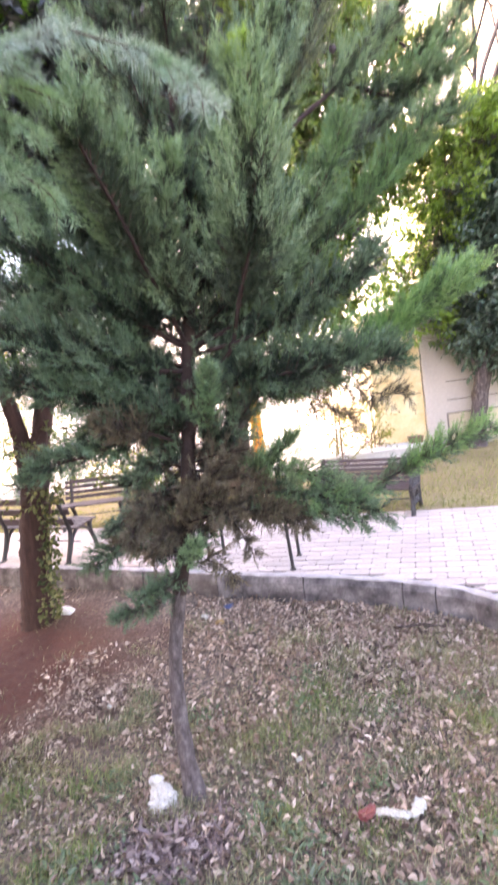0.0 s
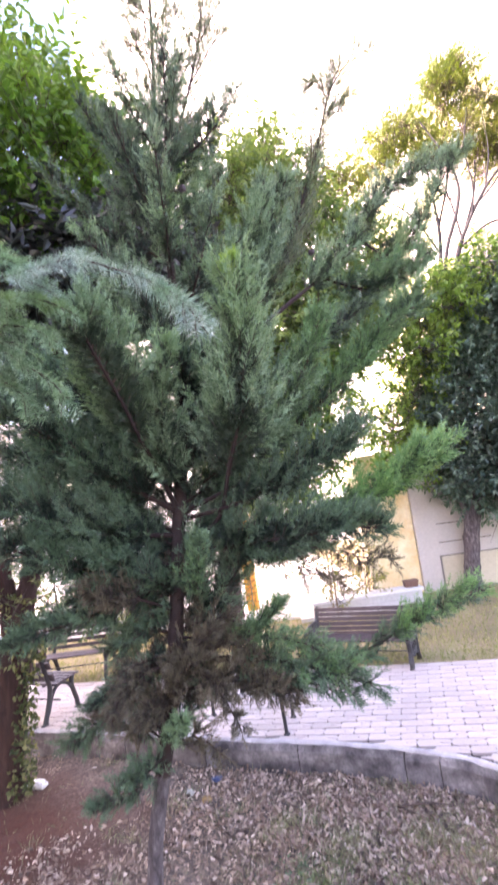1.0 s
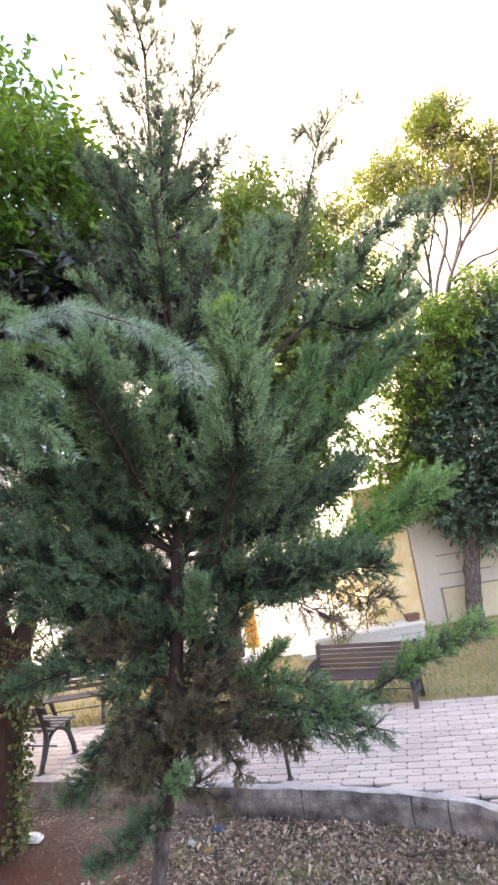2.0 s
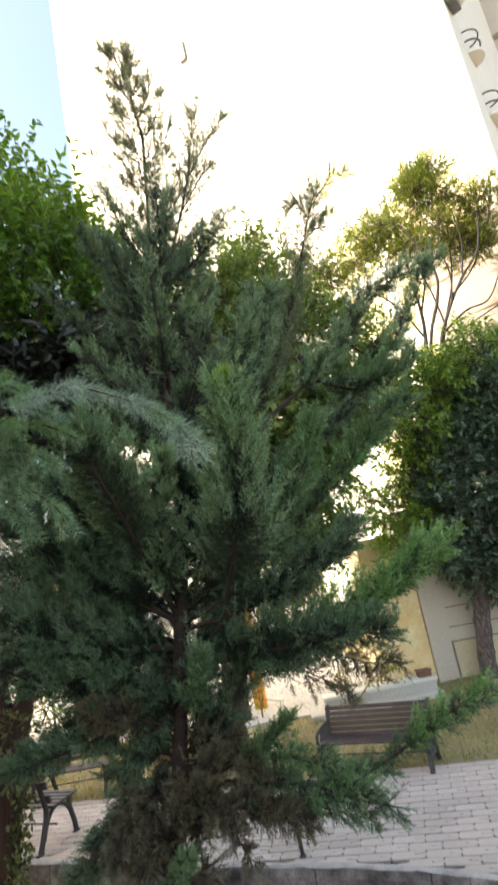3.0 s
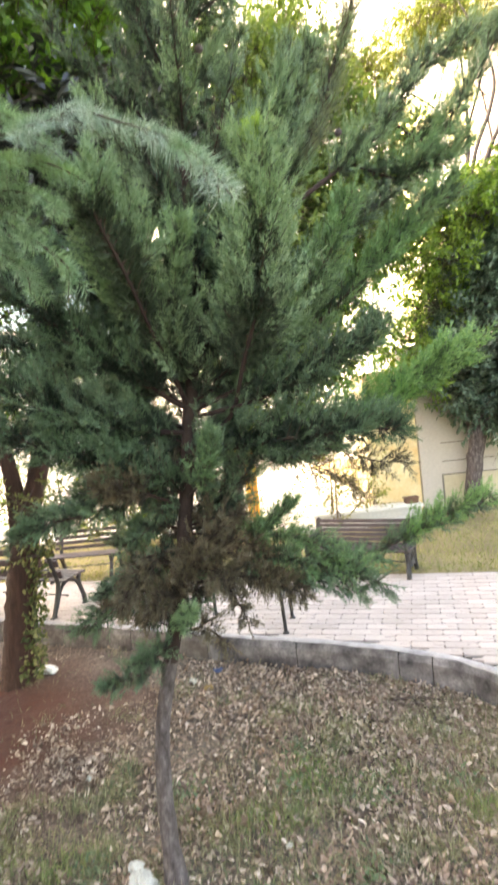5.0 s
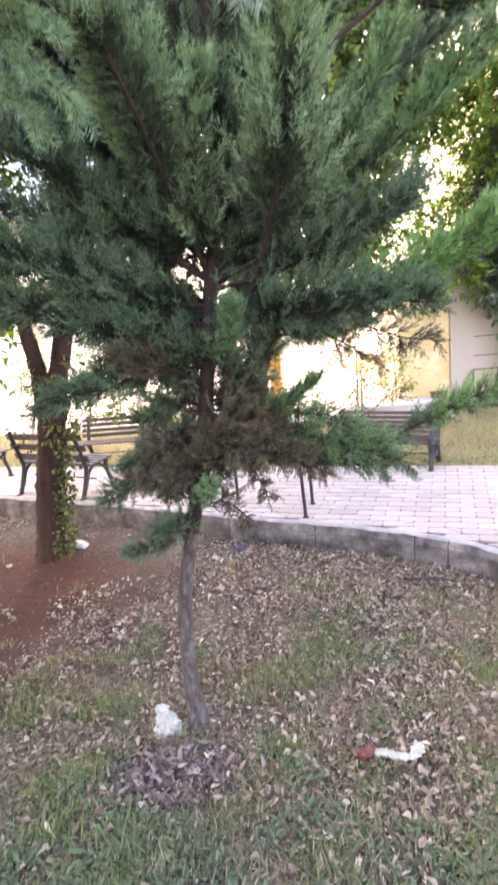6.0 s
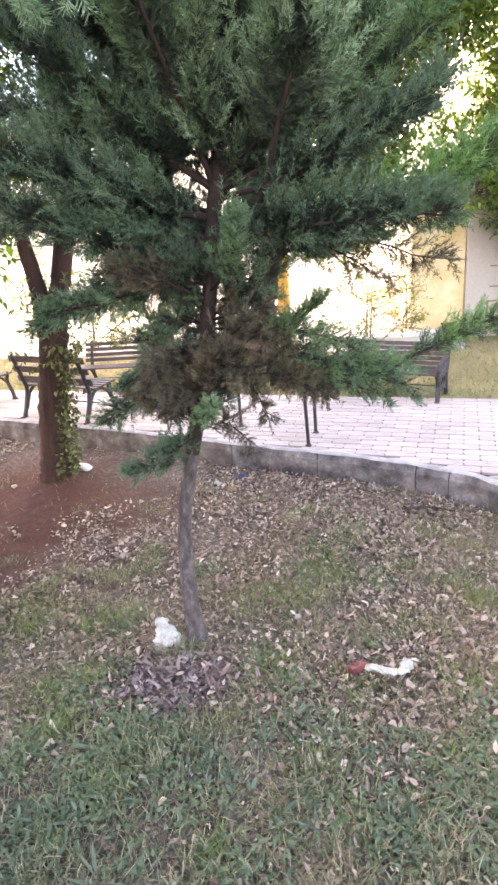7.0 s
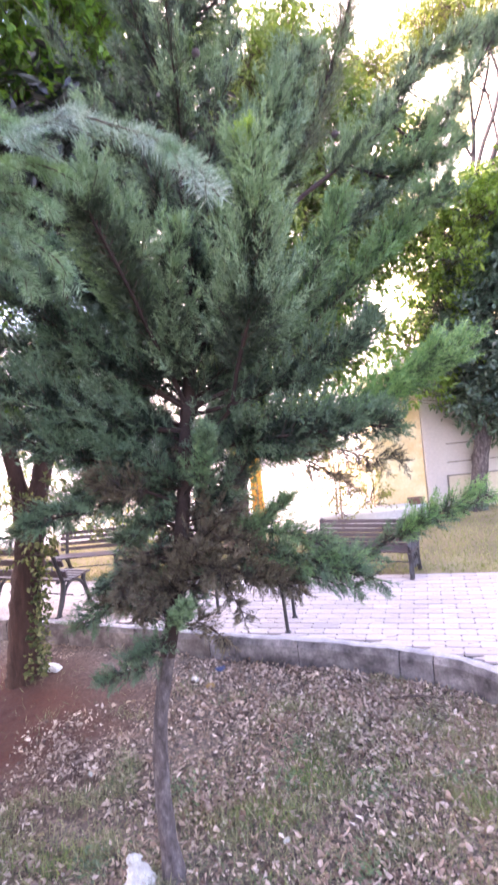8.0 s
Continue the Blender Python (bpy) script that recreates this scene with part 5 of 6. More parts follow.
ficus = thing("round_headed_tree", pose(4.66, 10.2, TOP), "round-headed glossy dark green tree on the dry lawn", "tree")
stem(ficus, [(0, 0, -0.1), (0.06, 0, 0.5), (0.2, 0, 1.25), (0.38, 0, 1.9)], 0.15, 0.14, BARK, rng, "trunk", 14, 30, 0.05, flare=0.07)
stem(ficus, [(0.2, 0, 1.25), (0.05, 0, 1.8), (-0.05, 0, 2.8)], 0.08, 0.03, BARK, rng)
stem(ficus, [(0.24, 0, 1.4), (0.6, 0, 2.2), (1.2, 0.1, 3.6)], 0.1, 0.03, BARK, rng)
stem(ficus, [(0.3, 0, 1.6), (0.5, 0.2, 3.0), (0.9, 0.2, 5.0)], 0.09, 0.02, BARK, rng)
crown(ficus, [(1.5, 0.1, 3.7, 1.5, 1.4, 2.0, 1.0), (0.62, 0.0, 3.3, 0.8, 0.9, 1.4, 0.5), (1.5, 0.0, 5.0, 1.1, 1.0, 1.0, 0.4), (0.7, 0, 2.1, 0.8, 0.7, 0.5, 0.25)], 2300, 11, 0.13, FICUS, rng, droop=0.1)
# lime clumps on the upper left put sunlight into the leaf colour
crown(ficus, [(-0.4, -0.4, 4.7, 0.4, 0.5, 0.6, 0.4), (0.2, -0.5, 5.4, 0.5, 0.5, 0.4, 0.4), (1.2, -0.4, 5.9, 0.8, 0.6, 0.35, 0.4), (-0.5, -0.1, 3.6, 0.4, 0.5, 0.7, 0.3), (-1.0, 0.0, 3.2, 0.45, 0.4, 0.5, 0.25), (-0.85, 0.0, 2.5, 0.35, 0.4, 0.35, 0.15)], 430, 10, 0.13, LIME, rng, name="sunlit_growth")

locust = thing("locust_tree", pose(6.15, 14.0, TOP), "airy yellow-green tree with slender bare branching stems", "tree")
stem(locust, [(0, 0, -0.1), (0.3, 0, 3.0), (0.75, 0, 6.4), (0.85, 0, 7.6), (1.0, 0, 8.8), (0.95, 0, 11.0)], 0.13, 0.02, LOCUST_BARK, rng, "trunk", 12)
stem(locust, [(0.75, 0.1, 6.2), (1.2, 0, 7.4), (1.7, 0, 8.6), (2.2, 0, 9.8), (2.5, 0, 11.4)], 0.05, 0.012, LOCUST_BARK, rng)
stem(locust, [(1.2, 0, 7.4), (2.0, 0, 8.1), (3.0, 0, 8.6), (3.8, 0, 8.9)], 0.035, 0.01, LOCUST_BARK, rng)
stem(locust, [(0.95, 0, 8.0), (0.3, 0, 9.2), (-0.5, 0, 9.8), (-1.3, 0, 10.2)], 0.035, 0.01, LOCUST_BARK, rng)
stem(locust, [(1.0, 0, 8.8), (1.5, 0, 10.2), (1.7, 0, 11.6), (2.3, 0, 12.8)], 0.035, 0.01, LOCUST_BARK, rng)
stem(locust, [(1.6, 0, 8.4), (1.5, 0.1, 9.6), (1.2, 0.1, 10.6)], 0.03, 0.008, LOCUST_BARK, rng)
stem(locust, [(2.0, 0, 9.2), (2.9, 0.1, 10.0), (3.6, 0.1, 11.0)], 0.03, 0.008, LOCUST_BARK, rng)
for points, r in (
    ([(0.35, -0.6, 4.5), (0.47, -1.0, 7.25), (0.87, -1.35, 8.58), (0.93, -1.5, 9.19), (0.63, -1.65, 9.88), (0.2, -1.6, 10.8)], 0.055),
    ([(0.5, -0.6, 5.0), (0.73, -1.0, 7.2), (1.09, -1.3, 8.19), (1.58, -1.55, 8.98), (2.08, -1.75, 9.6), (2.3, -1.9, 10.6)], 0.055),
    ([(0.9, -1.2, 7.7), (1.5, -1.4, 8.1), (2.15, -1.4, 8.3), (2.48, -1.6, 8.81), (2.9, -1.7, 9.8)], 0.035),
    ([(1.2, -1.4, 8.4), (1.3, -1.5, 9.1), (1.2, -1.6, 10.0), (1.4, -1.7, 11.0)], 0.028),
    ([(1.58, -1.55, 8.98), (1.8, -1.6, 9.9), (1.75, -1.7, 10.8)], 0.022),
    ([(0.8, -1.3, 8.9), (0.1, -1.5, 9.3), (-0.6, -1.5, 9.7), (-1.2, -1.5, 10.1)], 0.02),
):
    stem(locust, points, r, 0.3 * r, LOCUST_BARK, rng)
layers = []
for bx, bz, span in ((-1.5, 9.9, 0.8), (-0.9, 10.2, 1.2), (-0.1, 10.9, 1.3), (0.5, 11.4, 1.3), (1.2, 12.0, 1.2), (1.9, 12.7, 0.9), (2.3, 13.0, 0.7), (2.2, 11.8, 1.4), (3.0, 11.9, 1.4), (3.4, 11.0, 1.3), (3.8, 11.6, 1.2), (1.5, 10.8, 1.0), (0.7, 10.4, 0.9), (2.6, 10.6, 1.1), (3.2, 10.2, 1.2)):
    for k in range(5):
        layers.append((bx + rng.uniform(-0.5, 0.5) * span, rng.uniform(-0.7, 0.7), bz + 0.35 + rng.uniform(-0.36, 0.36), rng.uniform(0.25, 0.5), 0.4, rng.uniform(0.09, 0.2), 0.024))
layers.append((-1.75, 0, 9.2, 0.2, 0.2, 0.25, 0.012))
crown(locust, layers, 1900, 12, 0.085, LOCUST, rng, stretch=1.4)


def sapling(x, y, h, label):
    s = thing("sapling", pose(x, y, TOP - 0.01), label, "tree", "saplings on the lawn")
    stem(s, [(0, 0, -0.03), (0.02, 0, h * 0.5), (0.0, 0, h)], 0.015, 0.006, SUNLIT_BARK, rng, "trunk", 8, 14)
    crown(s, [(0, 0, h * 0.35, 0.2, 0.2, h * 0.2, 1.0), (0.05, 0, h * 0.8, 0.25, 0.2, h * 0.2, 0.6)], 34, 6, 0.075, YELLOW_LEAF, rng)


sapling(2.0, 10.2, 2.4, "thin sapling with sparse yellowing leaves")
sapling(2.75, 10.4, 1.2, "low leafy shoot with yellowing leaves on the lawn")
sapling(0.55, 10.4, 2.2, "thin sapling with sparse yellowing leaves")

# ---- buildings ----
NORMAL = radians(45)
FACE = Vector((-math.sin(NORMAL), -math.cos(NORMAL), 0))
RIGHTWARD = Vector((math.cos(NORMAL), -math.sin(NORMAL), 0))
FOOT = Vector((math.sin(NORMAL), math.cos(NORMAL), 0)) * 19.6


def tower():
    """White apartment tower; local x runs along its face to the right corner, y into it."""
    rot = Matrix((RIGHTWARD, -FACE, (0, 0, 1))).transposed().to_4x4()
    t = thing("apartment_tower", Matrix.Translation(FOOT) @ rot, "tall white apartment tower with cream panels between ribs", "building")
    right, left, high, deep = -2.48, -26.4, 57.0, 13.0
    part("wall", boxed((right - left, deep, high), ((right + left) / 2, deep / 2, high / 2 + 0.1)), RENDER_WHITE, t)
    part("roof", boxed((right - left + 0.6, deep + 0.6, 0.5), ((right + left) / 2, deep / 2, high + 0.35), 0.05), RENDER_WHITE, t)
    part("lower_bay", boxed((3.4, 0.5, 13.2), (right - 1.72, -0.26, 6.7), 0.04), BUFF, t, "pinkish-beige lower bay")
    for k in range(5):
        part("course", boxed((3.36, 0.04, 0.05), (right - 1.72, -0.515, 5.2 + 1.6 * k)), BROWN_TRIM, t)
    panel = mesh_box("panel", (1.62, 0.05, 2.42), CREAM)
    rib = mesh_box("rib", (0.44, 0.04, high - 5), RENDER_WHITE)
    ledge = mesh_box("ledge", (1.72, 0.03, 0.1), RENDER_WHITE)
    for c in range(3):
        x = -4.06 - 2.15 * c
        ob = child(new("rib", rib), t)
        ob.location = (x + 1.075, -0.018, high / 2 + 2)
        for r in range(16):
            base = 4.2 + 3.0 * r
            if base > high - 3:
                continue
            ob = child(new("panel", panel), t)
            ob.location = (x, -0.01, base + 1.42)
            for dz in (0.05, 0.33):
                if r < 12:
                    ob = child(new("ledge", ledge), t)
                    ob.location = (x, -0.012, base - 0.22 + dz)
    part("vent_box", boxed((0.42, 0.16, 1.2), (-15.1, -0.085, 31.0), 0.02), GREY_METAL, t, "grey metal vent box on the bare wall")
    v, q = tube(np.array([(-16.7, -0.12, 36.4), (-16.7, -0.12, 44.0), (-16.7, -0.12, 56.0)]), 0.16, 10)
    child(tagged(new("downpipe", mesh_of("downpipe", v, q, OCHRE, True)), "yellow downpipe"), t)
    for r in range(4, 15):
        bz = 3.0 + 3.0 * r
        bm = bmesh.new()
        bmesh.ops.create_cone(bm, cap_ends=True, segments=28, radius1=0.5, radius2=0.5, depth=0.14, matrix=Matrix.Translation((right, 2.2, bz)))
        slab = part("balcony", bm, RENDER_WHITE, t, "rounded balcony slab with a dark rail")
        ring = [(right + 0.48 * math.cos(a), 2.2 + 0.48 * math.sin(a), bz + 0.95) for a in np.linspace(-1.6, 1.6, 20)]
        v, q = tube(np.array(ring), 0.03, 6)
        child(new("rail", mesh_of("rail", v, q, IRON, True)), slab)
        ring = [(right + 0.46 * math.cos(a), 2.2 + 0.46 * math.sin(a), bz + 0.5) for a in np.linspace(-1.6, 1.6, 20)]
        v, q = tube(np.array(ring), 0.04, 6)
        child(new("rail", mesh_of("rail", v, q, GREY_METAL, True)), slab)
    for r in (6, 7):
        part("air_conditioner", boxed((0.35, 0.8, 0.6), (right + 0.2, 0.7, 4.6 + 3.0 * r), 0.04), GREY_METAL, t)
    return t


def mesh_box(name, size, mat, bevel=0.0):
    bm = boxed(size, (0, 0, 0), bevel)
    me = bpy.data.meshes.new(name)
    bm.to_mesh(me)
    bm.free()
    me.materials.append(mat)
    return me


tower()


def block(name, label, x, y, turn, size, wall, trim, storeys):
    b = thing(name, pose(x, y, 0.1, 0, 0, turn), label, "building")
    w, d, h = size
    part("wall", boxed((w, d, h), (0, 0, h / 2)), wall, b)
    part("roof", boxed((w + 0.5, d + 0.5, 0.4), (0, 0, h + 0.2), 0.05), trim, b)
    for k in range(1, storeys):
        part("band", boxed((w + 0.14, d + 0.14, 0.35), (0, 0, h * k / storeys), 0.03), trim, b)
    for sx in (-1, 1):
        part("corner_trim", boxed((0.5, 0.5, h - 0.5), (sx * (w / 2 - 0.15), -d / 2 + 0.15, h / 2), 0.03), trim, b)
    return b


block("apartment_block", "beige apartment block with brown bands and corners", 27.5, 28.0, -40, (9, 10, 44), BEIGE, BROWN_TRIM, 14)
# unseen block, added to keep the sun off the garden
block("sun_blocker", "tall plain unseen block added to keep the sun off", -29, -20.5, 0, (16, 48, 28), BEIGE, RENDER_WHITE, 10)


def annex():
    """Low ground-floor building behind the lawn: ochre bay and a panelled beige wall."""
    a = thing("annex", pose(3.92, 10.7, TOP - 0.02, 0, 0, -8), "low annex with ochre bay and panelled beige wall", "building")
    part("ochre_wall", boxed((0.95, 2.4, 2.7), (-0.48, 1.3, 1.35)), OCHRE, a, "sunlit ochre painted wall")
    part("beige_wall", boxed((7.0, 2.5, 3.1), (3.51, 1.25, 1.55)), BEIGE, a)
    part("coping", boxed((7.2, 2.7, 0.14), (3.51, 1.25, 3.18), 0.02), RENDER_WHITE, a)
    part("coping", boxed((0.95, 2.5, 0.12), (-0.49, 1.3, 2.77), 0.02), OCHRE, a)
    for k in range(4):
        x = 0.42 + 1.5 * k
        panel = part("panel", boxed((1.12, 0.03, 0.62), (x + 0.56, -0.012, 0.36), 0.008), SAND, a)
        # grooves are thin dark strips, their shadow put into the colour
        for dx, dz, w, h in ((0, 0.32, 1.18, 0.025), (-0.58, 0, 0.025, 0.62), (0.58, 0, 0.025, 0.62)):
            part("groove", boxed((w, 0.036, h), (x + 0.56 + dx, -0.012, 0.36 + dz)), GROOVE_SHADE, panel)
        part("groove_line", boxed((1.0, 0.012, 0.022), (x + 0.5, -0.004, 0.94)), GROOVE_SHADE, a)
        part("groove_line", boxed((1.0, 0.012, 0.022), (x + 0.5, -0.004, 1.3)), GROOVE_SHADE, a)
    return a


annex()


def yard():
    """Pale sunlit concrete yard between the lawn and the buildings."""
    bm = bmesh.new()
    pts = [(-14, 15.0), (-3.0, 11.6), (0.2, 10.6), (2.9, 9.9), (3.35, 11.4), (3.3, 22.0), (-14, 30.0)]
    top = [bm.verts.new((x, y, TOP + 0.03)) for x, y in pts]
    low = [bm.verts.new((x, y, TOP - 0.2)) for x, y in pts]
    bm.faces.new(top)
    for k in range(len(pts)):
        bm.faces.new((low[k], low[(k + 1) % len(pts)], top[(k + 1) % len(pts)], top[k]))
    return tagged(part("yard", bm, PALE), "pale concrete yard in full sun", "yard", kind="structure")


yard()
low = thing("low_wall", pose(2.67, 10.32, TOP - 0.02, 0, 0, -3), "low pale rendered seat wall before the ochre bay", "wall")
part("body", boxed((2.0, 0.3, 0.22), (0, 0, 0.11), 0.015), PALE, low)
part("coping", boxed((2.06, 0.38, 0.05), (0, 0, 0.245), 0.012), RENDER_WHITE, low)
step = thing("step", pose(2.5, 9.98, TOP - 0.02, 0, 0, -3), "flat pale concrete step along the seat wall", "step")
part("slab", boxed((2.3, 0.3, 0.09), (0, 0, 0.045), 0.012), PALE, step)
plinth = thing("masonry_plinth", pose(0.42, 8.98, TOP - 0.02, 0, 0, 6), "small ochre masonry plinth with a brown hatch", "plinth")
part("body", boxed((0.36, 0.28, 0.38), (0, 0, 0.19), 0.015), OCHRE, plinth)
part("hatch", boxed((0.18, 0.02, 0.17), (0.02, -0.143, 0.2), 0.004), TERRACOTTA, plinth)
part("cap", boxed((0.4, 0.32, 0.04), (0, 0, 0.4), 0.008), PALE, plinth)
# rimmed box standing for the red-brown end cap of the seat wall
end_cap = thing("wall_end_cap", pose(3.52, 10.28, TOP + 0.25, 0, 0, -3), "small red-brown end cap on the seat wall", "planter")
part("body", boxed((0.24, 0.18, 0.1), (0, 0, 0.05), 0.02), TERRACOTTA, end_cap)
part("rim", boxed((0.27, 0.21, 0.025), (0, 0, 0.105), 0.008), TERRACOTTA, end_cap)
pillar = thing("orange_pillar", pose(0.62, 11.6, TOP - 0.02, 0, 0, -14), "slim orange painted gate pillar", "pillar")
part("shaft", boxed((0.22, 0.22, 1.9), (0, 0, 0.95), 0.02), ORANGE, pillar)
part("cap", boxed((0.3, 0.3, 0.08), (0, 0, 1.94), 0.015), ORANGE, pillar)


def back_wall(x, y, turn, w, h):
    b = thing("garden_wall", pose(x, y, TOP - 0.02, 0, 0, turn), "long white rendered garden wall in the sun", "wall")
    part("body", boxed((w, 0.3, h), (0, 0, h / 2)), RENDER_WHITE, b)
    part("coping", boxed((w + 0.1, 0.42, 0.1), (0, 0, h + 0.05), 0.02), BEIGE, b)
    for k in range(int(w / 3.2)):
        part("pier", boxed((0.34, 0.4, h), (-w / 2 + 1.6 + 3.2 * k, -0.04, h / 2), 0.01), RENDER_WHITE, b)


back_wall(-6.5, 19.0, 14, 22, 2.3)
house = block("white_house", "plain white house behind the garden wall", -15.0, 26.0, 20, (14, 8, 6.5), RENDER_WHITE, BEIGE, 2)

# ---- bushes beyond the path ----
def bush(x, y, r, h, mat, label, count, leaf):
    b = thing("bush", pose(x, y, TOP - 0.02), label, "bush", "bushes beyond the path")
    stem(b, [(0, 0, -0.03), (0.05, 0, h * 0.4), (0, 0, h * 0.8)], 0.03, 0.01, BARK, rng, "stem", 7, 10)
    crown(b, [(0, 0, h * 0.55, r, r, h * 0.5, 1.0)], count, 8, leaf, mat, rng)


bush(-1.9, 11.5, 0.9, 1.3, YELLOW_LEAF, "yellow-green bush catching the sun", 200, 0.08)
bush(-3.6, 12.5, 1.1, 1.7, BACKLIT, "green bush against the white wall", 240, 0.09)
bush(-6.2, 13.5, 1.5, 3.8, YELLOW_LEAF, "tall yellow-green shrub in the sun", 320, 0.1)

# ---- litter on the bed ----
def crumpled(name, label, category, at, size, mat, seed, holes=0.35, neck=0.0):
    rg = random.Random(seed)
    bm = bmesh.new()
    bmesh.ops.create_icosphere(bm, subdivisions=4, radius=0.5)
    off = Vector((rg.uniform(0, 50), rg.uniform(0, 50), rg.uniform(0, 50)))
    for v in bm.verts:
        d = v.co.normalized()
        k = 1 + holes * noise.noise(d * 1.3 + off) + 0.34 * abs(noise.noise(d * 3.1 + off)) + 0.22 * abs(noise.noise(d * 7 + off)) + 0.08 * noise.noise(d * 16 + off)
        e = Vector((math.copysign(abs(d.x) ** 0.55, d.x), math.copysign(abs(d.y) ** 0.7, d.y) + 0.35 * math.sin(3 * d.x + seed), d.z))
        v.co = Vector((e.x * size[0], e.y * size[1], (d.z * 0.5 + 0.42) * size[2] * 2)) * 0.5 * k
        v.co.z = max(v.co.z, 0.0)
        v.co.xy *= 1 - neck * min(1.0, v.co.z / (size[2] * 0.9))
    ob = part(name, bm, mat)
    ob.matrix_basis = at
    return tagged(ob, label, category)


def bag():
    """A slumped plastic bag, tied off near its top."""
    rg = random.Random(4)
    off = Vector((rg.uniform(0, 50), rg.uniform(0, 50), rg.uniform(0, 50)))
    rings, sides, tall = 30, 44, 0.225
    bm = bmesh.new()
    rows = []
    for k in range(rings):
        s = k / (rings - 1)
        w = float(np.interp(s, [0, 0.06, 0.25, 0.5, 0.68, 0.78, 0.9, 1.0], [0.45, 0.9, 1.0, 0.78, 0.5, 0.36, 0.46, 0.16]))
        row = []
        for j in range(sides):
            a = 2 * math.pi * j / sides
            d = Vector((math.cos(a), math.sin(a), s * 2.2))
            f = 0.4 * abs(noise.noise(d * 2.3 + off)) + 0.42 * abs(noise.noise(d * 4.5 + off)) + 0.2 * noise.noise(d * 10 + off)
            q = w * (0.72 + f)
            row.append(bm.verts.new((0.088 * q * d.x - 0.03 * s * s, 0.06 * q * d.y, tall * s + 0.02 * noise.noise(d * 3 - off) * min(1, s * 4))))
        rows.append(row)
    for p, q in zip(rows, rows[1:]):
        for j in range(sides):
            bm.faces.new((p[j], p[(j + 1) % sides], q[(j + 1) % sides], q[j]))
    bm.faces.new(rows[0][::-1])
    bm.faces.new(rows[-1])
    ob = part("plastic_bag", bm, PLASTIC)
    ob.matrix_basis = pose(-0.645, 2.77, 0.02, 0, 0, 10)
    return tagged(ob, "crumpled white plastic bag standing by the trunk", "bag")


bag()
rg = np.random.default_rng(7)
v, q = tube(spline([(-0.13, 0.025, 0.02), (-0.06, 0.004, 0.03), (0.02, -0.022, 0.025), (0.085, -0.015, 0.03), (0.115, 0.03, 0.04), (0.12, 0.05, 0.03)], 40), np.interp(np.linspace(0, 1, 40), [0, 0.05, 0.3, 0.5, 0.75, 0.95, 1], [0.004, 0.018, 0.026, 0.02, 0.034, 0.024, 0.004]), 12, 0.22, rg)
v[:, 2] = np.maximum(0.0, v[:, 2] * 0.6)
ob = new("crumpled_paper", mesh_of("crumpled_paper", v, q, PAPER))
ob.matrix_basis = pose(0.6, 2.47, 0.02, 0, 0, -4)
tagged(ob, "long crumpled piece of white paper on the leaves", "litter")
crumpled("red_wrapper", "scrunched red wrapper beside the white paper", "litter", pose(0.44, 2.5, 0.02, 0, 0, 10), (0.085, 0.06, 0.035), RED_FILM, 12)
crumpled("white_carton", "flat white carton scrap by the old trunk", "litter", pose(-2.03, 5.76, 0.05, 0, 0, -8), (0.21, 0.11, 0.06), CARTON, 15, 0.2)
crumpled("blue_wrapper", "small blue wrapper under the kerb", "litter", pose(-0.24, 5.34, 0.01, 0, 0, 0), (0.085, 0.06, 0.035), BLUE_FILM, 18)
crumpled("yellow_wrapper", "small yellow wrapper among dry leaves", "litter", pose(-0.33, 5.0, 0.01, 0, 0, 0), (0.075, 0.05, 0.035), AMBER_FILM, 21)
for x, y, s in ((-0.485, 5.17, 0.09), (-1.19, 3.9, 0.05), (-2.7, 5.5, 0.07), (0.15, 3.0, 0.045), (-1.2, 5.6, 0.05)):
    crumpled("paper_scrap", "small scrap of white paper on the soil", "litter", pose(x, y, 0.01, 0, 0, x * 90), (s * 0.8, s * 0.6, s * 0.35), PAPER, int(1000 * s + 10 * abs(y)), 0.4)

rng = np.random.default_rng(44)


def bed_points(m, x0, x1, y0, y1):
    x, y = rng.uniform(x0, x1, m), rng.uniform(y0, y1, m)
    d = np.min(np.hypot(x[:, None] - KERB[None, ::6, 0], y[:, None] - KERB[None, ::6, 1]), 1)
    edge = np.interp(x, KERB[:440, 0], KERB[:440, 1])
    ok = (y < edge) & (d > 0.03) & (x < 2.2)
    return x[ok], y[ok]


def patchy(x, y, f, seed):
    return np.array([noise.noise(Vector((a * f + seed, b * f, seed))) for a, b in zip(x, y)])


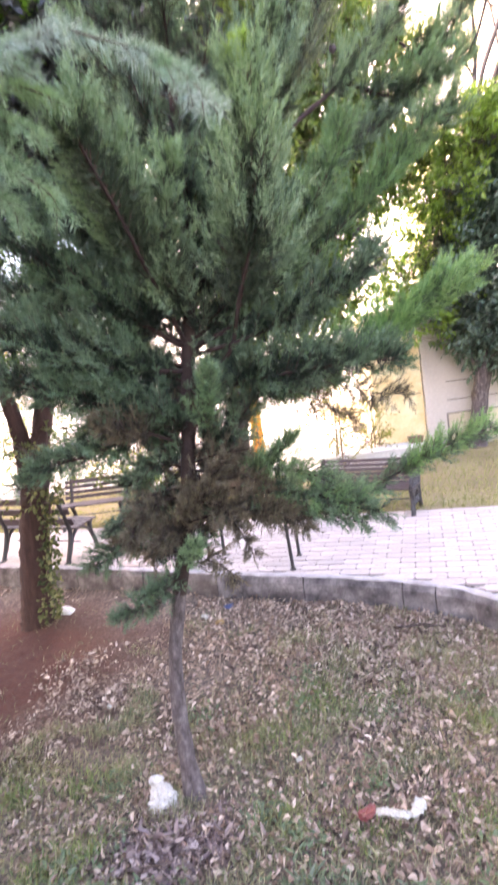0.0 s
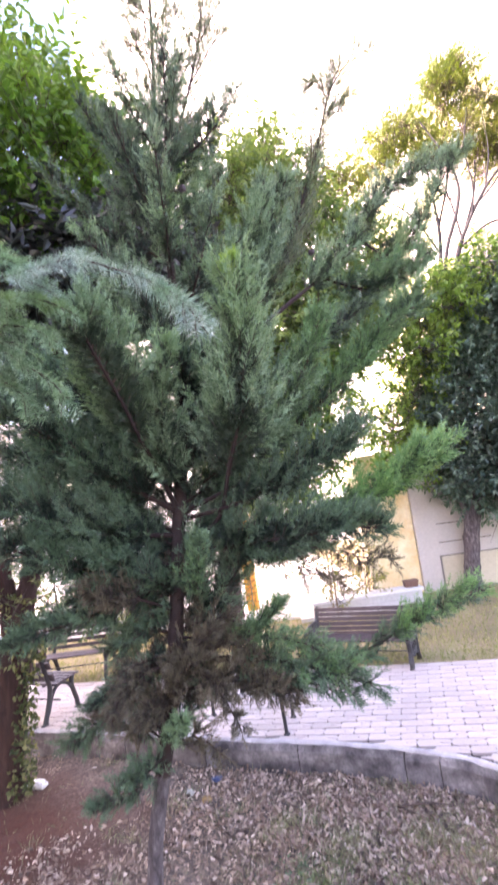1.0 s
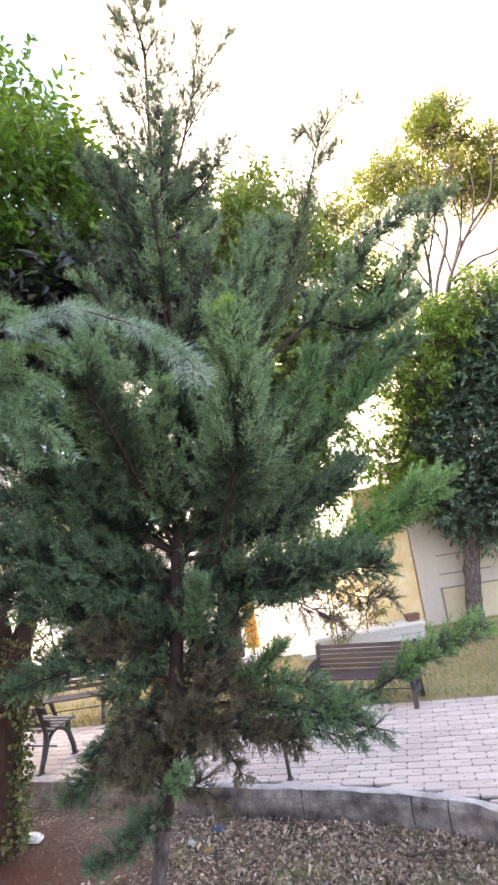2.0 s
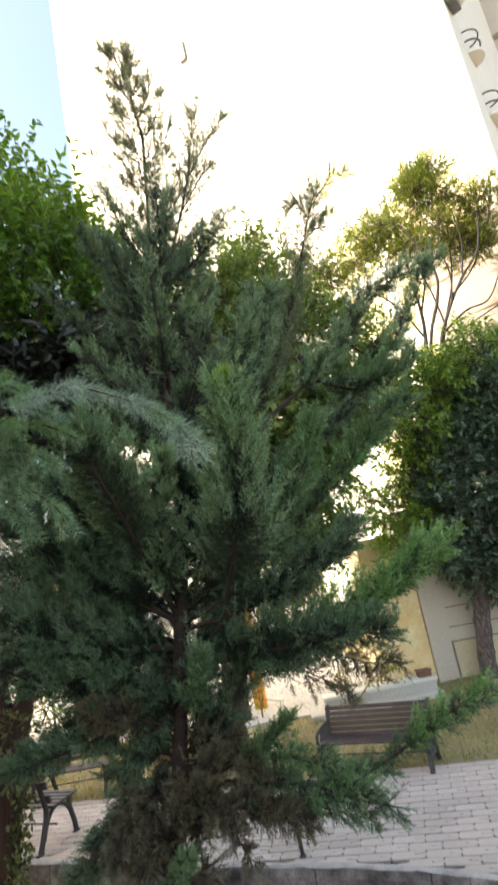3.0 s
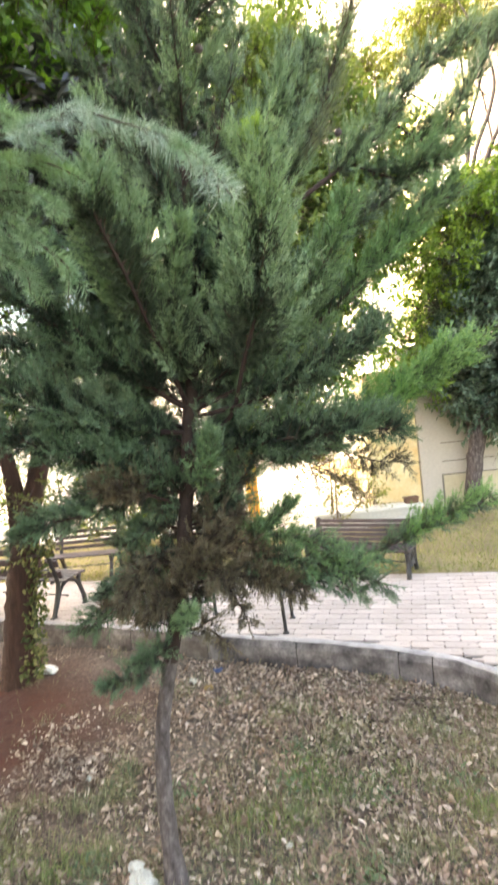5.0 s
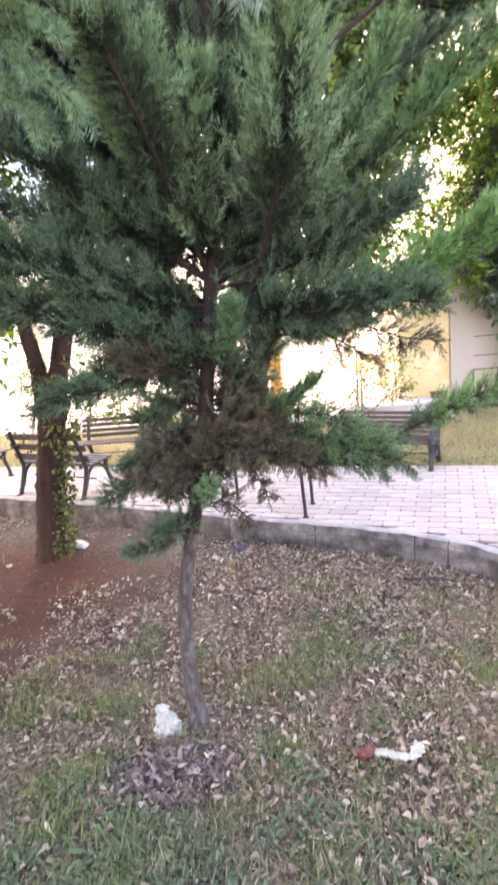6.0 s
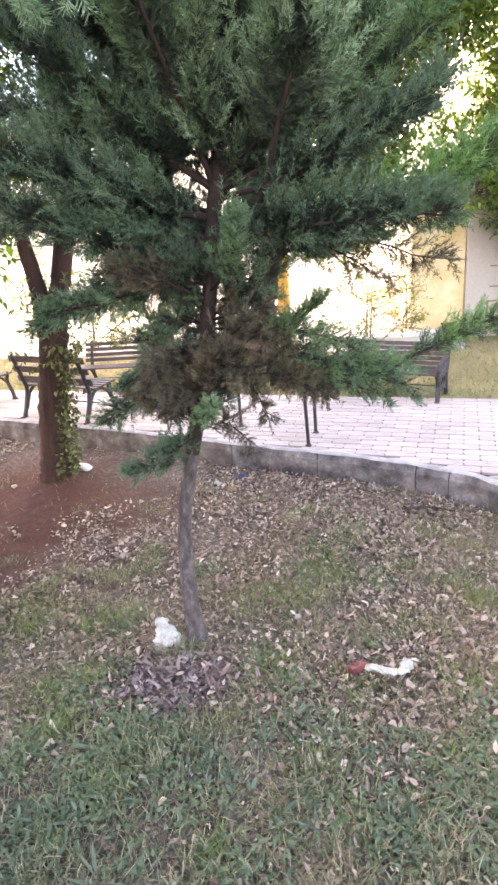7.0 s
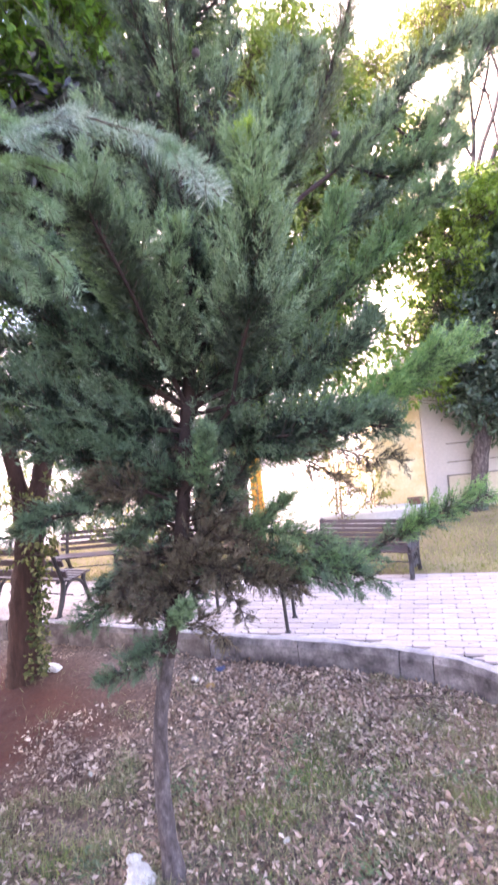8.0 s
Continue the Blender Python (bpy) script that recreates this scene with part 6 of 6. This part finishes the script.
def fallen_leaves():
    x, y = bed_points(230000, -4.2, 2.2, -0.6, 7.6)
    red = np.exp(-(((x + 2.1) / 1.3) ** 2 + ((y - 5.4) / 0.8) ** 2))
    heap = np.exp(-(((x + 0.55) / 0.35) ** 2 + ((y - 2.5) / 0.22) ** 2)) + 1.1 * np.exp(-(((x - 1.0) / 0.9) ** 2 + ((y - 4.1) / 0.6) ** 2)) + 0.5 * np.exp(-(((x + 0.1) / 0.8) ** 2 + ((y - 4.9) / 0.5) ** 2))
    want = 0.36 + 0.55 * patchy(x, y, 1.6, 5) + 0.75 * heap + 0.35 / (1 + np.exp((0.3 - x) * 4)) - 0.75 * red - 0.12 / (1 + np.exp((x + 1.0) * 4)) - 0.3 / (1 + np.exp((y - 2.1 - 0.5 * patchy(x, y, 0.8, 3)) * 6))
    ok = rng.uniform(0, 1, len(x)) < want * np.where(y < 0.7, 0.45, 1.0)
    x, y = x[ok], y[ok]
    m = len(x)
    base = np.stack([x, y, bed_height(x, y) + rng.uniform(0.006, 0.035, m)], -1)
    a = rng.uniform(0, 2 * np.pi, m)
    way = unit(np.stack([np.cos(a), np.sin(a), rng.uniform(-0.25, 0.35, m)], -1))
    nrm = unit(np.array([0, 0, 1.0]) + 0.33 * rng.standard_normal((m, 3)))
    s = 0.014 + 0.044 * rng.uniform(0, 1, m) ** 2.2
    v, q = leaves(base, way, nrm, s, s * rng.uniform(0.25, 0.7, m), rng.uniform(-0.9, 1.0, m), rng.uniform(-0.6, 0.9, m))
    ob = new("fallen_leaves", mesh_of("fallen_leaves", v, q, LITTER))
    tagged(ob, "dry brown and pale fallen leaves over the bed", "leaf litter", kind="stuff")


def leaf_heap():
    """Curled leaves and stalks swept up against the foot of the trunk."""
    m = 900
    x, y = -0.6 + 0.2 * rng.standard_normal(m), 2.5 + 0.12 * rng.standard_normal(m)
    rise = 0.05 * np.exp(-(((x + 0.6) / 0.2) ** 2 + ((y - 2.5) / 0.12) ** 2))
    base = np.stack([x, y, bed_height(x, y) + rise * rng.uniform(0.3, 1.0, m) + 0.012], -1)
    a = rng.uniform(0, 2 * np.pi, m)
    way = unit(np.stack([np.cos(a), np.sin(a), rng.uniform(-0.3, 0.5, m)], -1))
    nrm = unit(np.array([0, 0, 1.0]) + 0.5 * rng.standard_normal((m, 3)))
    s = rng.uniform(0.025, 0.075, m)
    v, q = leaves(base, way, nrm, s, s * rng.uniform(0.12, 0.42, m), rng.uniform(-1.2, 1.2, m), rng.uniform(-0.8, 1.1, m))
    ob = new("leaf_heap", mesh_of("leaf_heap", v, q, HEAP_LEAF))
    tagged(ob, "low heap of curled purple-brown dead leaves by the trunk", "leaf litter", kind="stuff")


leaf_heap()
fallen_leaves()


def bed_grass():
    x, y = bed_points(330000, -3.6, 2.2, 0.2, 6.2)
    red = np.exp(-(((x + 2.0) / 1.5) ** 2 + ((y - 5.2) / 1.2) ** 2))
    near = 1 / (1 + np.exp((y - 2.05 - 0.6 * patchy(x, y, 0.9, 2)) * 5))
    clump = np.clip(patchy(x, y, 2.6, 9) - 0.12, 0, 1) * 4 + np.clip(patchy(x, y, 0.9, 4), 0, 1) * 0.5
    want = 0.22 + 0.14 * near + clump - 1.6 * red - 0.5 * np.exp(-(((x + 0.55) / 0.4) ** 2 + ((y - 2.5) / 0.25) ** 2))
    want *= np.interp(y, [4.0, 4.8], [1.0, 0.2])
    ok = rng.uniform(0, 1, len(x)) < np.clip(want, 0.006, 0.95) * np.where(y < 0.7, 0.35, 1.0)
    x, y = x[ok], y[ok]
    m = len(x)
    base = np.stack([x, y, bed_height(x, y) - 0.004], -1)
    a = rng.uniform(0, 2 * np.pi, m)
    lean = rng.uniform(0.2, 1.5, m)
    way = unit(np.stack([np.cos(a) * lean, np.sin(a) * lean, np.ones(m)], -1))
    tall = np.where(y < 2.3, 1.3, 1.0) * (0.03 + 0.085 * rng.uniform(0, 1, m) ** 1.3)
    v, q = blades(base, way, turned(way, rng), tall, rng.uniform(0.0025, 0.0055, m), 0.5, -0.1)
    ob = new("grass", mesh_of("grass", v, q, GRASS))
    tagged(ob, "short uneven grass growing through the leaf litter", "grass", kind="stuff")


bed_grass()


def herbs():
    spots = [(-1.05, 2.35), (-0.85, 1.85), (0.1, 2.45), (0.32, 1.95), (0.55, 2.75), (-0.1, 2.6), (0.5, 1.7), (0.95, 1.75), (0.25, 3.5), (1.3, 3.3), (0.75, 3.35), (-0.95, 3.0), (-0.45, 1.75), (1.05, 2.05), (-1.3, 2.1), (0.0, 1.6), (0.35, 3.9), (-0.5, 3.6), (-0.2, 1.45), (0.75, 1.5), (-0.65, 1.5), (1.15, 1.5), (-1.15, 2.45), (0.2, 1.75), (1.25, 1.9), (-0.9, 2.6)]
    more = np.stack([rng.uniform(-1.5, 1.7, 64), rng.uniform(1.0, 2.2, 64)], -1)
    bs, ws = [], []
    for sx, sy in [*spots, *more.tolist()]:
        m = 110
        c = np.array([sx, sy]) + rng.standard_normal((m, 2)) * 0.075
        a = rng.uniform(0, 2 * np.pi, m)
        bs.append(np.stack([c[:, 0], c[:, 1], bed_height(c[:, 0], c[:, 1]) + rng.uniform(0, 0.04, m)], -1))
        ws.append(unit(np.stack([np.cos(a), np.sin(a), rng.uniform(0.1, 1.0, m)], -1)))
    b, w = np.concatenate(bs), np.concatenate(ws)
    m = len(b)
    v, q = leaves(b, w, unit(np.array([0, 0, 1.0]) + 0.5 * rng.standard_normal((m, 3))), 0.018 + 0.045 * rng.uniform(0, 1, m) ** 2, rng.uniform(0.01, 0.024, m), rng.uniform(0, 0.2, m), rng.uniform(0, 0.3, m))
    ob = new("weeds", mesh_of("weeds", v, q, HERB))
    tagged(ob, "low green broad-leaved weeds in the grass", "weeds", kind="stuff")


herbs()


def tufts():
    """Fresh yellow-green clumps of grass and clover standing out of the litter."""
    bs, ws, ls = [], [], []
    for x, y in TUFTS:
        m = int(rng.integers(150, 300))
        c = np.array([x, y]) + rng.standard_normal((m, 2)) * np.array([0.085, 0.07]) * rng.uniform(0.7, 1.3)
        a, lean = rng.uniform(0, 2 * np.pi, m), rng.uniform(0.15, 1.1, m)
        bs.append(np.stack([c[:, 0], c[:, 1], bed_height(c[:, 0], c[:, 1])], -1))
        ws.append(unit(np.stack([np.cos(a) * lean, np.sin(a) * lean, np.ones(m)], -1)))
        ls.append(rng.uniform(0.03, 0.095, m))
    b, w, ln = np.concatenate(bs), np.concatenate(ws), np.concatenate(ls)
    v, q = blades(b, w, turned(w, rng), ln, rng.uniform(0.0035, 0.0085, len(b)), 0.5, -0.12)
    ob = new("grass_tufts", mesh_of("grass_tufts", v, q, TUFT))
    tagged(ob, "fresh yellow-green grass tufts among dry leaves", "grass", kind="stuff")


TUFTS = [(-1.27, 2.45), (-1.15, 3.07), (0.41, 3.66), (-0.0, 2.58), (0.12, 1.94), (-0.31, 1.53), (0.42, 2.37), (0.19, 3.19), (1.32, 3.06), (-1.13, 2.2), (-1.08, 2.56), (0.9, 3.49), (0.55, 3.4), (0.33, 3.49), (0.77, 1.91), (-0.79, 1.86), (0.41, 1.61), (-0.01, 3.26), (-1.61, 3.12), (1.01, 2.38)]
tufts()


def strap_weeds():
    """Loose rosettes of long pale-backed leaves in the nearest grass."""
    m0 = 18
    cx, cy_ = rng.uniform(-1.3, 1.3, m0), rng.uniform(1.15, 2.25, m0)
    bs, ws = [], []
    for x, y in zip(cx, cy_):
        k = int(rng.integers(6, 13))
        a = rng.uniform(0, 2 * np.pi, k)
        bs.append(np.stack([x + 0.015 * np.cos(a), y + 0.015 * np.sin(a), np.full(k, bed_height(x, y) + 0.005)], -1))
        ws.append(unit(np.stack([np.cos(a), np.sin(a), rng.uniform(0.25, 1.3, k)], -1)))
    b, w = np.concatenate(bs), np.concatenate(ws)
    m = len(b)
    v, q = leaves(b, w, unit(np.array([0, 0, 1.0]) + 0.35 * rng.standard_normal((m, 3))), rng.uniform(0.05, 0.13, m), rng.uniform(0.01, 0.022, m), rng.uniform(0.05, 0.3, m), rng.uniform(0.1, 0.5, m))
    ob = new("strap_leaved_weeds", mesh_of("strap_leaved_weeds", v, q, STRAP))
    tagged(ob, "long-leaved bluish weeds among the grass", "weeds", kind="stuff")


strap_weeds()


def lawn_grass():
    m = 34000
    u, w = rng.uniform(-8, 8, m), rng.uniform(0, 1, m) ** 1.4 * 6.5 + 0.01
    x, y = u * ALONG[0] + w * ACROSS[0], EDGE_AT + u * ALONG[1] + w * ACROSS[1]
    base = np.stack([x, y, np.full(m, TOP - 0.02)], -1)
    a, lean = rng.uniform(0, 2 * np.pi, m), rng.uniform(0.2, 1.3, m)
    way = unit(np.stack([np.cos(a) * lean, np.sin(a) * lean, np.ones(m)], -1))
    v, q = blades(base, way, turned(way, rng), rng.uniform(0.04, 0.13, m), rng.uniform(0.005, 0.012, m), 0.5, -0.1)
    ob = new("dry_grass", mesh_of("dry_grass", v, q, DRY_GRASS))
    tagged(ob, "yellowed dry grass of the lawn", "grass", kind="stuff")


lawn_grass()


def stick(points, r):
    v, q = tube(spline(points, 14), np.linspace(r, r * 0.5, 14), 6, 0.1, rng)
    tagged(new("fallen_stick", mesh_of("fallen_stick", v, q, TWIG, True)), "thin dry fallen stick on the leaves", "stick", "fallen sticks")


stick([(-0.95, 2.62, 0.035), (-0.85, 2.6, 0.045), (-0.72, 2.66, 0.04)], 0.014)
stick([(-0.82, 2.4, 0.04), (-0.62, 2.38, 0.06), (-0.5, 2.44, 0.04)], 0.006)
stick([(-0.75, 2.3, 0.03), (-0.7, 2.42, 0.05), (-0.58, 2.3, 0.04)], 0.005)
stick([(1.2, 4.35, 0.03), (1.4, 4.3, 0.05), (1.6, 4.22, 0.03)], 0.012)


# ---- interlocking pavers ----
PW, PD = 0.29, 0.138


def paver_outline(gap):
    """A double-T block, its waist narrower than its ends."""
    w, d, k = PW / 2 - gap, PD / 2 - gap, 0.046
    return [(-w + k, -d), (w + k, -d), (w + k, -d * 0.42), (w - k, -d * 0.12), (w - k, d * 0.12), (w + k, d * 0.42), (w + k, d), (-w + k, d), (-w + k, d * 0.42), (-w - k, d * 0.12), (-w - k, -d * 0.12), (-w + k, -d * 0.42)]


def paver_mesh(name, places):
    rim, top = paver_outline(0.0075), paver_outline(0.0125)
    n = len(rim)
    v, f = [], []
    for x, y, h, tilt in places:
        o = len(v)
        c, s = ALONG[0], ALONG[1]
        for ring, zz in ((rim, -0.03), (rim, -0.004), (top, 0.0)):
            for a, b in ring:
                v.append((x + a * c - b * s, y + a * s + b * c, h + zz + tilt * a))
        for r in range(2):
            for k in range(n):
                f.append((o + r * n + k, o + r * n + (k + 1) % n, o + (r + 1) * n + (k + 1) % n, o + (r + 1) * n + k))
        t = o + 2 * n
        f += [(t, t + 1, t + 2, t + 11), (t + 11, t + 2, t + 3, t + 10), (t + 10, t + 3, t + 4, t + 9), (t + 9, t + 4, t + 5, t + 8), (t + 8, t + 5, t + 6, t + 7)]
    return mesh_of(name, np.array(v), np.array(f), PAVER)


def lay_pavers():
    rg = random.Random(8)
    spots = []
    for j in range(-58, 46):
        for i in range(-34, 30):
            u, w = i * PW + (PW / 2 if j % 2 else 0), j * PD
            x, y = 1.2 + u * ALONG[0] + w * ACROSS[0], 5.3 + u * ALONG[1] + w * ACROSS[1]
            if x < -7 or x > 5.5 or y < -2.6 or not on_paving(x, y, 0.15):
                continue
            spots.append((x, y))
    spots.sort(key=lambda p: (p[0] - 1.6) ** 2 + (p[1] - 5.3) ** 2)
    one = paver_mesh("paver", [(0, 0, 0, 0)])
    for x, y in spots[:300]:
        ob = child(new("paver", one), pavement)
        ob.location = (x, y, TOP + rg.uniform(-0.002, 0.002))
        ob.rotation_euler = (rg.uniform(-0.006, 0.006), rg.uniform(-0.006, 0.006), rg.uniform(-0.006, 0.006))
    rest = paver_mesh("pavers", [(x, y, TOP + rg.uniform(-0.002, 0.002), rg.uniform(-0.006, 0.006)) for x, y in spots[300:]])
    tagged(child(new("pavers", rest), pavement), kind="stuff")


lay_pavers()
